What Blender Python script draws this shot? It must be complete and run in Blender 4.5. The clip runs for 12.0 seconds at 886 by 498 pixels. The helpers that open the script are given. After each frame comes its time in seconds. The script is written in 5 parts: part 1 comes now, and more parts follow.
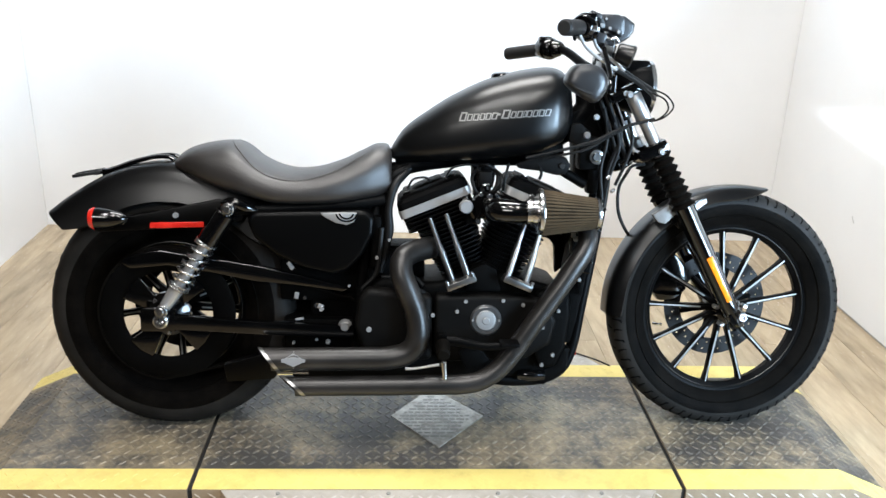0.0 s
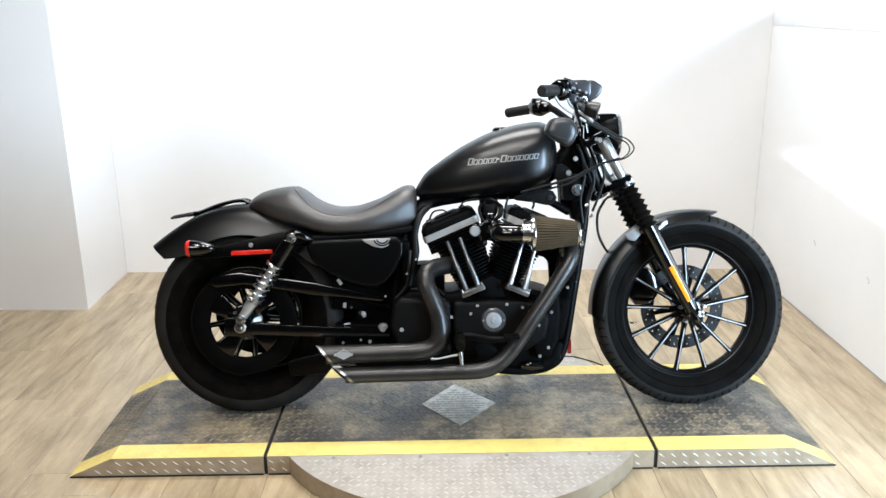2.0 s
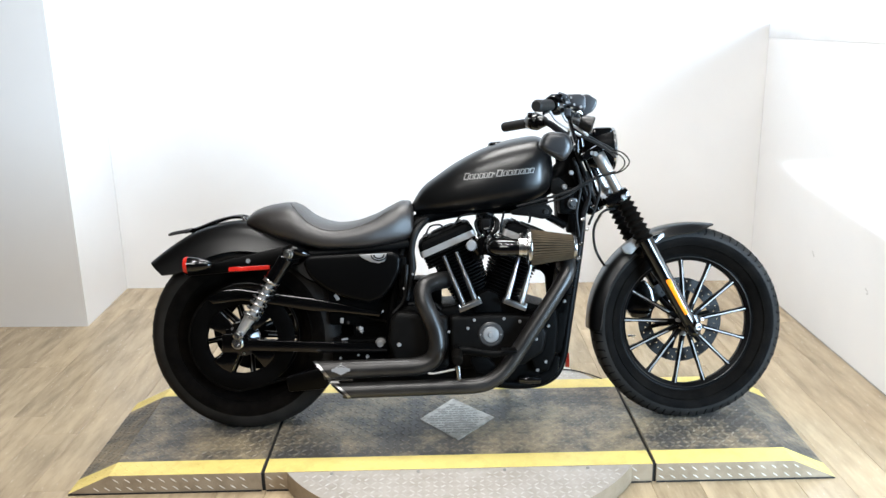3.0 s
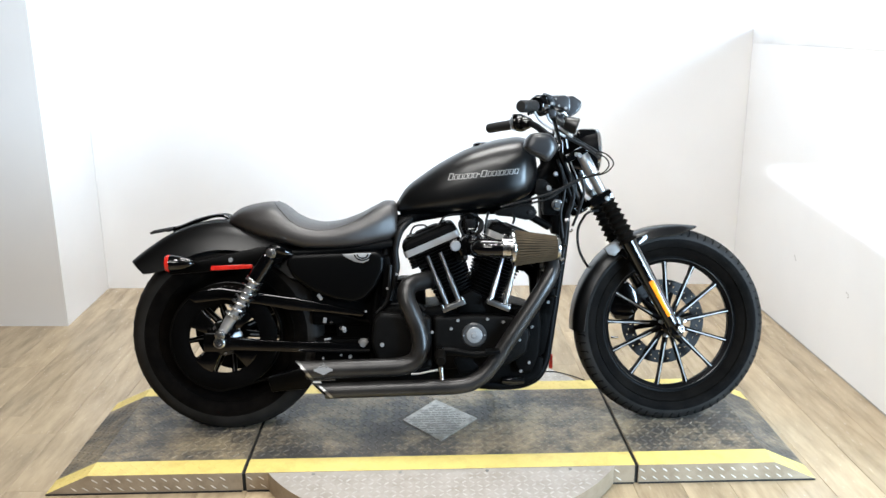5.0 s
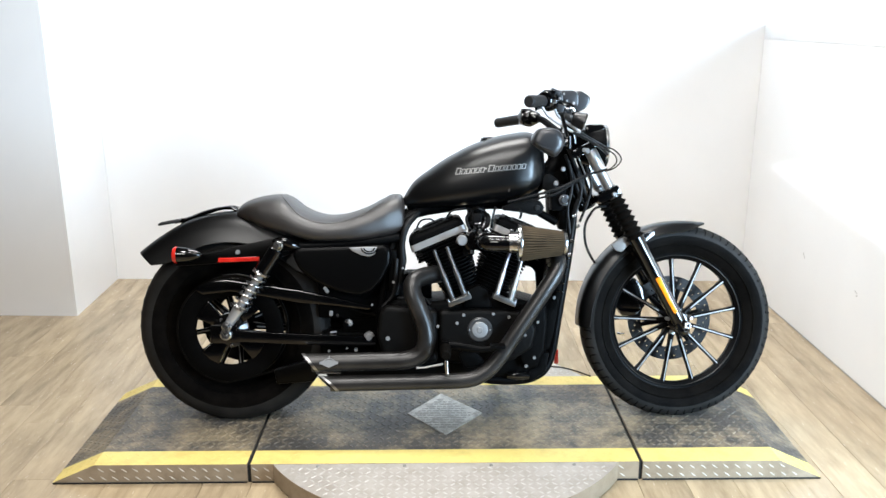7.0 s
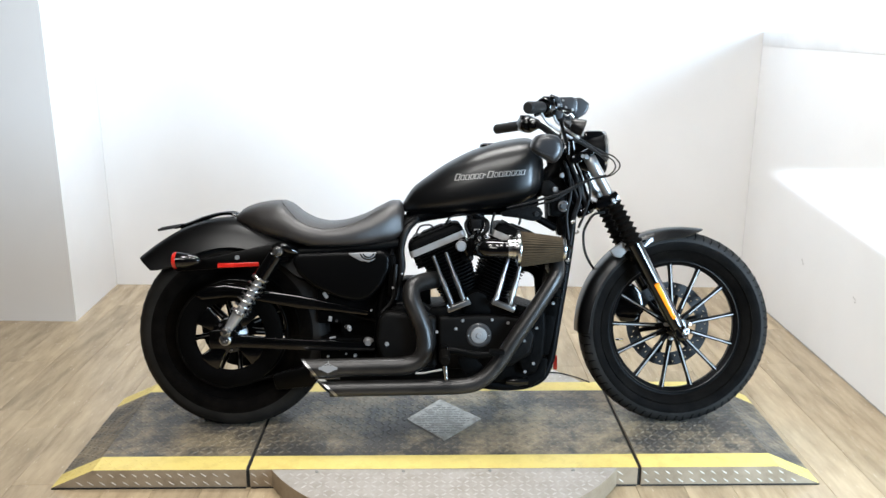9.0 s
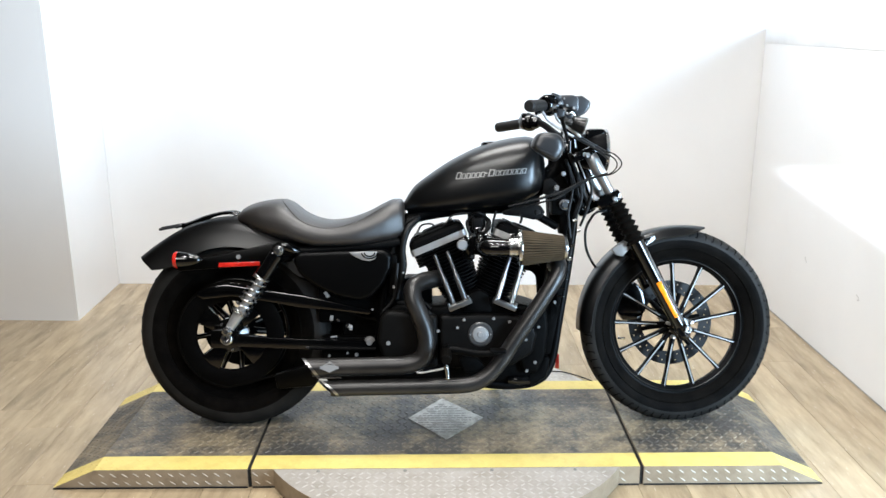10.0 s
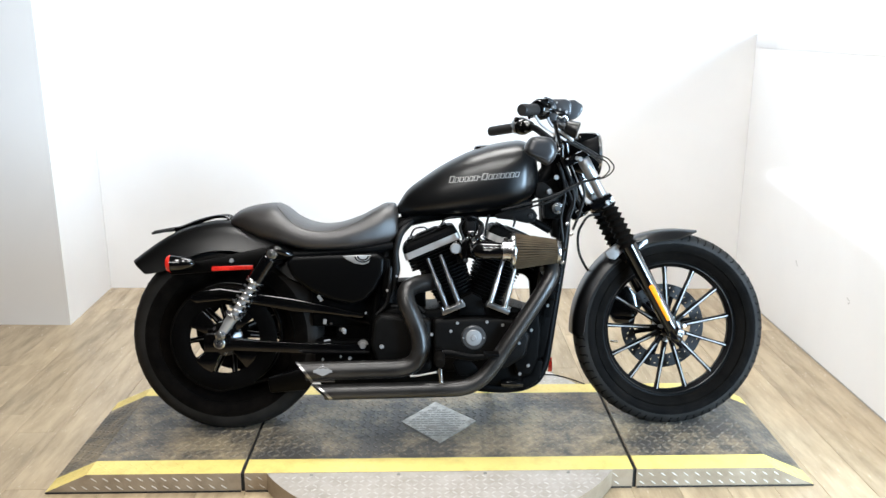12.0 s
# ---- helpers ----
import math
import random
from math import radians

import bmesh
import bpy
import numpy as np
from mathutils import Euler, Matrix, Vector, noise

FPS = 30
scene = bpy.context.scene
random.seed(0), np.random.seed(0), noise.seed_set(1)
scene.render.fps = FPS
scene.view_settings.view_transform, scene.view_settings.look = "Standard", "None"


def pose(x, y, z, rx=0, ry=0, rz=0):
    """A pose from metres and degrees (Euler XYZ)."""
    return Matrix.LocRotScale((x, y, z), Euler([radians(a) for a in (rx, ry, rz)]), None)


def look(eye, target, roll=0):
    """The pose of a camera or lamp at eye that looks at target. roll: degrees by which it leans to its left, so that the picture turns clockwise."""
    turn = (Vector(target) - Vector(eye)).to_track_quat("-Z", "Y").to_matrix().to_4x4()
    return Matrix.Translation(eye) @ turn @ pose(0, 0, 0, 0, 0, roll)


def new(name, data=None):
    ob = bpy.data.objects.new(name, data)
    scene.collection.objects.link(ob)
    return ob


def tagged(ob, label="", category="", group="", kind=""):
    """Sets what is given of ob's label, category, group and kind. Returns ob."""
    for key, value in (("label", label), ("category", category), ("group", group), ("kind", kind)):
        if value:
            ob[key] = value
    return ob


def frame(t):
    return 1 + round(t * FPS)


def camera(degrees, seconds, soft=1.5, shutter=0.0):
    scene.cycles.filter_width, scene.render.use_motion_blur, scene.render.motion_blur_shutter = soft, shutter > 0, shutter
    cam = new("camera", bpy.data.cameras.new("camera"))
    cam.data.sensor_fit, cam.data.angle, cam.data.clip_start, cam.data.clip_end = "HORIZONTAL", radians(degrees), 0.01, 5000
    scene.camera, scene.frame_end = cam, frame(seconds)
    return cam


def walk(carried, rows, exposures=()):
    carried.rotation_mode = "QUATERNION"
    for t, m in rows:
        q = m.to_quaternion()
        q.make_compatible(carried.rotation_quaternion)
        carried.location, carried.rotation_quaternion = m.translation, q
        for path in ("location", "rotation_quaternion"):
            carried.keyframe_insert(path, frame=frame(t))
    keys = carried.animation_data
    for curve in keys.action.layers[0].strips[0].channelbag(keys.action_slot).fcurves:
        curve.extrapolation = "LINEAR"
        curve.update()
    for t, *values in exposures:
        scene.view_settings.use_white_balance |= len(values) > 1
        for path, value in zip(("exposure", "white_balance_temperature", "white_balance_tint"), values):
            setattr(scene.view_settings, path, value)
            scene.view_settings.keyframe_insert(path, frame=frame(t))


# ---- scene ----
cam = camera(55.8, 12.0)
PATH = [
    (0, (-0.151, -2.086, 1.354), (-0.05, -0.216, 0.652), 1.9),
    (0.2, (-0.155, -2.204, 1.39), (-0.108, -0.324, 0.708), 1.2),
    (0.3, (-0.152, -2.261, 1.403), (-0.123, -0.368, 0.758), 0.7),
    (0.5, (-0.159, -2.378, 1.403), (-0.106, -0.47, 0.806), 0.7),
    (0.7, (-0.208, -2.497, 1.41), (-0.174, -0.587, 0.816), -0.3),
    (0.8, (-0.225, -2.558, 1.411), (-0.214, -0.642, 0.838), 0.3),
    (1, (-0.232, -2.64, 1.42), (-0.195, -0.73, 0.828), 0.1),
    (1.2, (-0.22, -2.687, 1.414), (-0.15, -0.771, 0.844), -0.2),
    (1.3, (-0.212, -2.706, 1.409), (-0.15, -0.785, 0.856), -0.3),
    (1.5, (-0.183, -2.72, 1.42), (-0.156, -0.803, 0.852), -0.0),
    (1.7, (-0.148, -2.708, 1.409), (-0.118, -0.784, 0.864), -0.3),
    (2, (-0.12, -2.697, 1.42), (-0.099, -0.777, 0.859), -0.6),
    (2.3, (-0.099, -2.696, 1.417), (-0.089, -0.771, 0.872), -0.8),
    (2.5, (-0.098, -2.702, 1.427), (-0.086, -0.777, 0.887), -1.1),
    (4.5, (-0.102, -2.695, 1.429), (-0.066, -0.761, 0.92), -0.5),
    (5, (-0.095, -2.699, 1.414), (-0.045, -0.769, 0.891), -0.4),
    (5.5, (-0.091, -2.699, 1.412), (-0.057, -0.776, 0.865), 0.1),
    (6, (-0.084, -2.699, 1.413), (-0.065, -0.774, 0.87), -0.1),
    (6.5, (-0.085, -2.698, 1.417), (-0.062, -0.772, 0.879), -0.2),
    (7, (-0.085, -2.7, 1.416), (-0.058, -0.774, 0.879), 0.0),
    (9, (-0.085, -2.706, 1.416), (-0.056, -0.775, 0.893), 0.1),
    (9.5, (-0.084, -2.706, 1.421), (-0.062, -0.775, 0.9), 0.3),
    (10, (-0.078, -2.699, 1.418), (-0.057, -0.77, 0.89), -0.1),
    (10.5, (-0.083, -2.695, 1.412), (-0.057, -0.767, 0.882), -0.1),
    (11, (-0.087, -2.694, 1.413), (-0.052, -0.766, 0.882), 0.2),
    (11.5, (-0.083, -2.697, 1.419), (-0.046, -0.768, 0.893), 0.5),
    (12, (-0.082, -2.705, 1.417), (-0.042, -0.774, 0.899), 0.0),
]
EXPOSURES = [(0, -0.05), (0.5, -0.01), (1.0, 0.03), (1.5, 0.0), (2.5, -0.05), (4.5, -0.1), (5.0, -0.08), (5.5, -0.03), (6.5, 0.0), (7, -0.01), (9, -0.22), (9.5, -0.21), (10.0, -0.12), (10.5, -0.08), (11, -0.02), (12, 0.0)]
walk(cam, [(t, look(eye, target, roll)) for t, eye, target, roll in PATH], exposures=EXPOSURES)

# world, lamps and exposure: a white show booth lit by ceiling panels, with one hard lamp that rakes the low wall
world = bpy.data.worlds.new("room_air")
scene.world = world
world.use_nodes = True
world.node_tree.nodes["Background"].inputs[0].default_value = (0.55, 0.6, 0.7, 1)
world.node_tree.nodes["Background"].inputs[1].default_value = 0.02


def area_lamp(name, eye, target, width, depth, watts, colour, spread=180):
    data = bpy.data.lights.new(name, "AREA")
    data.shape, data.size, data.size_y, data.energy, data.color = "RECTANGLE", width, depth, watts, colour
    data.spread = radians(spread)
    ob = new(name, data)
    ob.matrix_world = look(eye, target)
    return ob


for x in (-0.85, -0.2, 0.45):
    for y in (-1.45, -0.95):
        area_lamp("booth_panel_lamp", (x, y, 2.9), (x, y, 0), 0.22, 0.22, 13.8, (1.0, 0.985, 0.965))
area_lamp("booth_panel_lamp", (-0.05, 0.55, 2.9), (-0.05, 0.55, 0), 1.3, 0.5, 67, (1.0, 0.985, 0.965))
area_lamp("front_panel_lamp", (-1.3, -3.2, 2.9), (-0.8, 0.7, 0.8), 1.4, 0.7, 74, (1.0, 0.98, 0.95))
area_lamp("doorway_daylight", (3.0, -2.5, 1.3), (0.9, 1.6, 1.05), 1.3, 1.9, 138, (0.55, 0.77, 1.0), 80)
beam = area_lamp("doorway_beam", (1.150, -3.42, 0.875), (1.61, -0.3, 0.758), 0.30, 0.30, 12, (0.72, 0.87, 1.0), 1.2)
beam.matrix_world = beam.matrix_world @ Matrix.Rotation(radians(45), 4, "Z")
H = 0.065


# materials
def surface(name, colour, rough, metal=0.0, other=None, spec=0.5, scale=8.0, grain=120.0, bump=0.0, spread=0.06, coat=0.0, per_object=0.0, stretch=(1, 1, 1), mix_at=(0.4, 0.65), ragged=0.5):
    """A surface of two colours mixed by broad patches, with fine grain in roughness and relief."""
    m = bpy.data.materials.new(name)
    m.use_nodes = True
    nt = m.node_tree
    b = nt.nodes["Principled BSDF"]
    b.inputs["Metallic"].default_value = metal
    b.inputs["Specular IOR Level"].default_value = spec
    b.inputs["Coat Weight"].default_value = coat
    b.inputs["Coat Roughness"].default_value = 0.08
    tc = nt.nodes.new("ShaderNodeTexCoord")
    mp = nt.nodes.new("ShaderNodeMapping")
    mp.inputs["Scale"].default_value = stretch
    nt.links.new(tc.outputs["Object"], mp.inputs["Vector"])
    broad = nt.nodes.new("ShaderNodeTexNoise")
    broad.inputs["Scale"].default_value = scale
    broad.inputs["Detail"].default_value = 7
    broad.inputs["Roughness"].default_value = ragged
    fine = nt.nodes.new("ShaderNodeTexNoise")
    fine.inputs["Scale"].default_value = grain
    fine.inputs["Detail"].default_value = 3
    for n in (broad, fine):
        nt.links.new(mp.outputs["Vector"], n.inputs["Vector"])
    ramp = nt.nodes.new("ShaderNodeValToRGB")
    ramp.color_ramp.elements[0].position, ramp.color_ramp.elements[1].position = mix_at
    ramp.color_ramp.elements[0].color = (*colour, 1)
    ramp.color_ramp.elements[1].color = (*(other or [c * 0.85 for c in colour]), 1)
    nt.links.new(broad.outputs["Fac"], ramp.inputs["Fac"])
    last = ramp.outputs["Color"]
    if per_object:
        info = nt.nodes.new("ShaderNodeObjectInfo")
        shift = nt.nodes.new("ShaderNodeMapRange")
        shift.inputs["To Min"].default_value, shift.inputs["To Max"].default_value = 1 - per_object, 1 + per_object
        nt.links.new(info.outputs["Random"], shift.inputs["Value"])
        hsv = nt.nodes.new("ShaderNodeHueSaturation")
        nt.links.new(shift.outputs["Result"], hsv.inputs["Value"])
        nt.links.new(last, hsv.inputs["Color"])
        last = hsv.outputs["Color"]
        add = nt.nodes.new("ShaderNodeVectorMath")
        add.operation = "MULTIPLY_ADD"
        add.inputs[1].default_value = (0, 0, 0)
        nt.links.new(mp.outputs["Vector"], add.inputs[0])
        big = nt.nodes.new("ShaderNodeMath")
        big.operation = "MULTIPLY"
        big.inputs[1].default_value = 37.0
        nt.links.new(info.outputs["Random"], big.inputs[0])
        add.operation = "ADD"
        nt.links.new(big.outputs[0], add.inputs[1])
        for n in (broad, fine):
            nt.links.new(add.outputs[0], n.inputs["Vector"])
    nt.links.new(last, b.inputs["Base Color"])
    rr = nt.nodes.new("ShaderNodeMapRange")
    rr.inputs["To Min"].default_value, rr.inputs["To Max"].default_value = max(rough - spread, 0.02), min(rough + spread, 1)
    nt.links.new(fine.outputs["Fac"], rr.inputs["Value"])
    nt.links.new(rr.outputs["Result"], b.inputs["Roughness"])
    if bump:
        bn = nt.nodes.new("ShaderNodeBump")
        bn.inputs["Strength"].default_value = bump
        bn.inputs["Distance"].default_value = 0.002
        nt.links.new(fine.outputs["Fac"], bn.inputs["Height"])
        nt.links.new(bn.outputs["Normal"], b.inputs["Normal"])
    return m


WALL = surface("white_wall_paint", (0.805, 0.81, 0.815), 0.55, other=(0.77, 0.775, 0.78), scale=1.5, grain=180, bump=0.12)
# dark colours of the unseen walls and ceiling: lack of light put into them
DARK = surface("dark_unlit_wall", (0.06, 0.06, 0.062), 0.8, scale=2, grain=120)
CEIL = surface("dimmed_ceiling_grey", (0.14, 0.14, 0.14), 0.7, scale=2, grain=150, bump=0.1)
BEIGE = surface("beige_dimmed_wall", (0.72, 0.62, 0.53), 0.6, scale=2, grain=150, bump=0.1)
TRIM = surface("white_trim_paint", (0.8, 0.81, 0.82), 0.35, scale=3, grain=90, bump=0.05)
PLANK = surface("oak_vinyl_plank", (0.475, 0.372, 0.236), 0.25, spec=0.8, other=(0.275, 0.208, 0.126), scale=5, grain=45, bump=0.12, per_object=0.10, stretch=(4.2, 0.7, 1), mix_at=(0.36, 0.70), ragged=0.62)
JOINT = surface("dark_floor_joint", (0.28, 0.215, 0.13), 0.8)
FAR_FLOOR = surface("unseen_floor_dark", (0.035, 0.035, 0.037), 0.95, scale=6, grain=300, bump=0.3)
TREAD = surface("worn_black_plate", (0.064, 0.060, 0.055), 0.42, metal=0.05, other=(0.33, 0.265, 0.170), scale=5.5, grain=190, bump=0.3, spread=0.15, mix_at=(0.46, 0.66), ragged=0.78)
ALU = surface("bare_aluminium_plate", (0.50, 0.465, 0.42), 0.5, metal=0.4, other=(0.40, 0.36, 0.31), scale=14, grain=220, bump=0.15, spread=0.1, ragged=0.68)
# lugs paler than their plate: polish, and highlights put into the colour
ALULUG = surface("polished_highlit_lug", (0.60, 0.58, 0.55), 0.42, metal=0.5, other=(0.46, 0.435, 0.40), scale=30, grain=220, spread=0.1)
# side lugs get a pale non-metal colour for their white highlights
SIDELUG = surface("highlight_pale_lug", (0.66, 0.61, 0.54), 0.4, other=(0.50, 0.45, 0.38), scale=40, grain=220)
# this brown mixes real dirt with warm light bounced off the floor
SIDEALU = surface("stained_bounce_tinted_edge", (0.36, 0.285, 0.20), 0.55, metal=0.05, other=(0.25, 0.19, 0.125), scale=9, grain=220, bump=0.15, ragged=0.68)
LUGTOP = surface("worn_tread_lug", (0.086, 0.081, 0.074), 0.42, metal=0.1, other=(0.37, 0.30, 0.20), scale=5.5, grain=190, spread=0.12, mix_at=(0.42, 0.68), ragged=0.78)
YELLOW = surface("yellow_floor_paint", (0.74, 0.59, 0.185), 0.42, other=(0.60, 0.46, 0.14), scale=16, grain=160, bump=0.2, mix_at=(0.48, 0.74), ragged=0.68)
GAP = surface("black_gap_shadow", (0.012, 0.012, 0.012), 0.9)
DENIM = surface("satin_black_paint", (0.0010, 0.0010, 0.0011), 0.31, spec=0.40, other=(0.0018, 0.0018, 0.0019), scale=6, grain=700, spread=0.05, bump=0.02)
SIDE = surface("dark_side_cover_paint", (0.0008, 0.0008, 0.0009), 0.34, spec=0.11, other=(0.0008, 0.0008, 0.0008), scale=6, grain=600, bump=0.02)
FORK = surface("satin_fork_chrome", (0.54, 0.535, 0.53), 0.38, metal=0.95, other=(0.42, 0.415, 0.41), scale=14, grain=200)
PUSHROD = surface("dull_chrome_tube", (0.34, 0.34, 0.34), 0.3, metal=1.0, other=(0.26, 0.26, 0.26), scale=14, grain=200)
COVER = surface("textured_black_cover", (0.0024, 0.0022, 0.0020), 0.5, spec=0.07, other=(0.0040, 0.0037, 0.0034), scale=16, grain=600, bump=0.3)
GRIP = surface("grey_black_grip_rubber", (0.009, 0.009, 0.0093), 0.55, spec=0.3, scale=20, grain=400, bump=0.2)
STEEL = surface("brushed_chrome_tube", (0.50, 0.50, 0.50), 0.27, metal=1.0, other=(0.4, 0.4, 0.4), scale=14, grain=200)
EDGE = surface("machined_spoke_edge", (0.19, 0.186, 0.18), 0.48, metal=0.4, scale=40, grain=300)
GLOSS = surface("gloss_black_paint", (0.0010, 0.0010, 0.0011), 0.11, spec=0.38, other=(0.002, 0.002, 0.002), scale=9, grain=300, spread=0.05, coat=0.35)
WRINKLE = surface("wrinkle_black_finish", (0.0008, 0.0008, 0.0008), 0.5, spec=0.04, other=(0.0014, 0.0014, 0.0014), scale=12, grain=900, bump=0.35)
RUBBER = surface("tyre_rubber", (0.0014, 0.0012, 0.0010), 0.62, spec=0.03, other=(0.0042, 0.0035, 0.0028), scale=14, grain=260, bump=0.35, ragged=0.7)
TREADRUB = surface("dusty_tread_rubber", (0.0085, 0.0078, 0.0070), 0.62, spec=0.12, other=(0.0165, 0.0150, 0.0135), scale=9, grain=240, bump=0.2)
GROOVE = surface("tread_groove_rubber", (0.001, 0.001, 0.001), 0.95, spec=0.05)
LEATHER = surface("black_seat_vinyl", (0.0120, 0.0096, 0.0083), 0.44, spec=0.72, other=(0.0175, 0.0140, 0.0122), scale=10, grain=420, bump=0.3, spread=0.07)
CHROME = surface("polished_chrome", (0.54, 0.54, 0.54), 0.23, metal=1.0, other=(0.42, 0.42, 0.42), scale=14, grain=200, spread=0.06)
SILVER = surface("machined_aluminium", (0.40, 0.395, 0.39), 0.48, metal=0.8, other=(0.33, 0.325, 0.32), scale=18, grain=320, spread=0.08, bump=0.05)
EXHAUST = surface("ceramic_black_exhaust", (0.0105, 0.0095, 0.0088), 0.36, metal=0.35, spec=0.6, other=(0.027, 0.0245, 0.0225), scale=9, grain=380, spread=0.08, bump=0.06)
FILTER = surface("oiled_cotton_filter", (0.062, 0.043, 0.024), 0.8, spec=0.15, other=(0.040, 0.027, 0.015), scale=20, grain=500, bump=0.3)
RED = surface("red_lens", (0.62, 0.025, 0.015), 0.18, other=(0.5, 0.015, 0.01), scale=60, grain=300, coat=0.5)
AMBER = surface("amber_reflector", (0.85, 0.26, 0.01), 0.2, other=(0.78, 0.2, 0.01), scale=60, grain=300, coat=0.5)
DISC = surface("drilled_steel_rotor", (0.0055, 0.0050, 0.0045), 0.45, spec=0.12, other=(0.0035, 0.0032, 0.003), scale=20, grain=200)
PLATE = surface("engraved_steel_plate", (0.52, 0.50, 0.46), 0.4, metal=0.6, other=(0.24, 0.225, 0.195), scale=26, grain=240, bump=0.25, ragged=0.7)
INK = surface("dark_engraving", (0.26, 0.25, 0.23), 0.6)
GLASS = surface("gauge_glass", (0.02, 0.02, 0.022), 0.05, coat=1.0)
MIRROR_SHELL = surface("dark_grey_satin_plastic", (0.016, 0.0165, 0.018), 0.34, spec=0.5, other=(0.021, 0.0215, 0.0235), scale=12, grain=300)
RIMBLACK = surface("black_wheel_paint", (0.0010, 0.0010, 0.0011), 0.40, spec=0.05, other=(0.003, 0.003, 0.003), scale=9, grain=300)
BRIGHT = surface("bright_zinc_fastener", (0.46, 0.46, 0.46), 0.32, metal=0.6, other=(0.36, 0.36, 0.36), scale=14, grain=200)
CABLE = surface("black_cable_sheath", (0.004, 0.004, 0.004), 0.5, spec=0.2, scale=20, grain=300)


# mesh helpers
def part(name, bm, mats, parent=None, label="", sharp=38, recalc=True):
    if recalc:
        bmesh.ops.recalc_face_normals(bm, faces=bm.faces)
    for f in bm.faces:
        f.smooth = True
    for e in bm.edges:
        e.smooth = len(e.link_faces) == 2 and e.calc_face_angle(0) < radians(sharp)
    me = bpy.data.meshes.new(name)
    bm.to_mesh(me)
    bm.free()
    for m in mats if isinstance(mats, (list, tuple)) else [mats]:
        me.materials.append(m)
    ob = new(name, me)
    if parent:
        ob.parent = parent
    return tagged(ob, label) if label else ob


def spline(points, steps=8):
    """Catmull-Rom through the points."""
    p = [Vector(q) for q in points]
    p = [p[0] * 2 - p[1], *p, p[-1] * 2 - p[-2]]
    out = []
    for i in range(1, len(p) - 2):
        for k in range(steps):
            t = k / steps
            a, b, c, d = p[i - 1:i + 3]
            out.append(0.5 * (2 * b + (c - a) * t + (2 * a - 5 * b + 4 * c - d) * t * t + (3 * b - a - 3 * c + d) * t ** 3))
    return out + [p[-2]]


def bridge(bm, rings, cap=True, closed=False):
    vs = [[bm.verts.new(q) for q in r] for r in rings]
    n = len(vs[0])
    pairs = list(zip(vs, vs[1:])) + ([(vs[-1], vs[0])] if closed else [])
    for a, b in pairs:
        for i in range(n):
            bm.faces.new((a[i], a[(i + 1) % n], b[(i + 1) % n], b[i]))
    if cap and not closed:
        bm.faces.new(vs[0][::-1])
        bm.faces.new(vs[-1])
    return vs


def tube(bm, points, radius, seg=12, smooth=True, steps=8, cap=True, flat=1.0, up=None):
    """A round bar along the points; radius may be a list, one for each point."""
    pts = spline(points, steps) if smooth and len(points) > 2 else [Vector(q) for q in points]
    if isinstance(radius, (list, tuple)):
        pos = np.linspace(0, 1, len(radius))
        rad = np.interp(np.linspace(0, 1, len(pts)), pos, radius)
    else:
        rad = [radius] * len(pts)
    rings, side = [], None
    for i, q in enumerate(pts):
        d = (pts[min(i + 1, len(pts) - 1)] - pts[max(i - 1, 0)]).normalized()
        if side is None:
            side = d.cross(Vector(up) if up else (Vector((0, 1, 0)) if abs(d.y) < 0.9 else Vector((1, 0, 0)))).normalized()
        side = (side - d * side.dot(d)).normalized()
        over = d.cross(side)
        rings.append([q + side * (rad[i] * math.cos(a)) + over * (rad[i] * flat * math.sin(a)) for a in (2 * math.pi * k / seg for k in range(seg))])
    bridge(bm, rings, cap)
    return bm


def lathe(bm, profile, centre, seg=64, axis="Y", loop=False):
    """Turns a profile of (radius, along) about an axis through centre."""
    c = Vector(centre)
    rings = []
    for k in range(seg):
        a = 2 * math.pi * k / seg
        u, v = math.cos(a), math.sin(a)
        place = {"Y": lambda r, s: (r * u, s, r * v), "X": lambda r, s: (s, r * u, r * v), "Z": lambda r, s: (r * u, r * v, s)}[axis]
        rings.append([c + Vector(place(r, s)) for r, s in profile])
    vs = [[bm.verts.new(q) for q in r] for r in rings]
    n = len(profile)
    for i in range(seg):
        a, b = vs[i], vs[(i + 1) % seg]
        for j in range(n if loop else n - 1):
            bm.faces.new((a[j], a[(j + 1) % n], b[(j + 1) % n], b[j]))
    if not loop:
        for j, w in ((0, -1), (n - 1, 1)):
            if profile[j][0] > 1e-5:
                bm.faces.new([vs[i][j] for i in range(seg)])
    bmesh.ops.remove_doubles(bm, verts=bm.verts, dist=1e-6)
    return bm


def rod(bm, a, b, r0, r1=None, seg=16, bevel=0.0):
    a, b = Vector(a), Vector(b)
    r1 = r0 if r1 is None else r1
    d = (b - a).normalized()
    s = d.cross(Vector((0, 0, 1)) if abs(d.z) < 0.9 else Vector((1, 0, 0))).normalized()
    o = d.cross(s)
    stations = [(a, r0), (b, r1)]
    if bevel:
        stations = [(a, r0 - bevel), (a + d * bevel, r0), (b - d * bevel, r1), (b, r1 - bevel)]
    bridge(bm, [[q + s * (r * math.cos(t)) + o * (r * math.sin(t)) for t in (2 * math.pi * k / seg for k in range(seg))] for q, r in stations])
    return bm


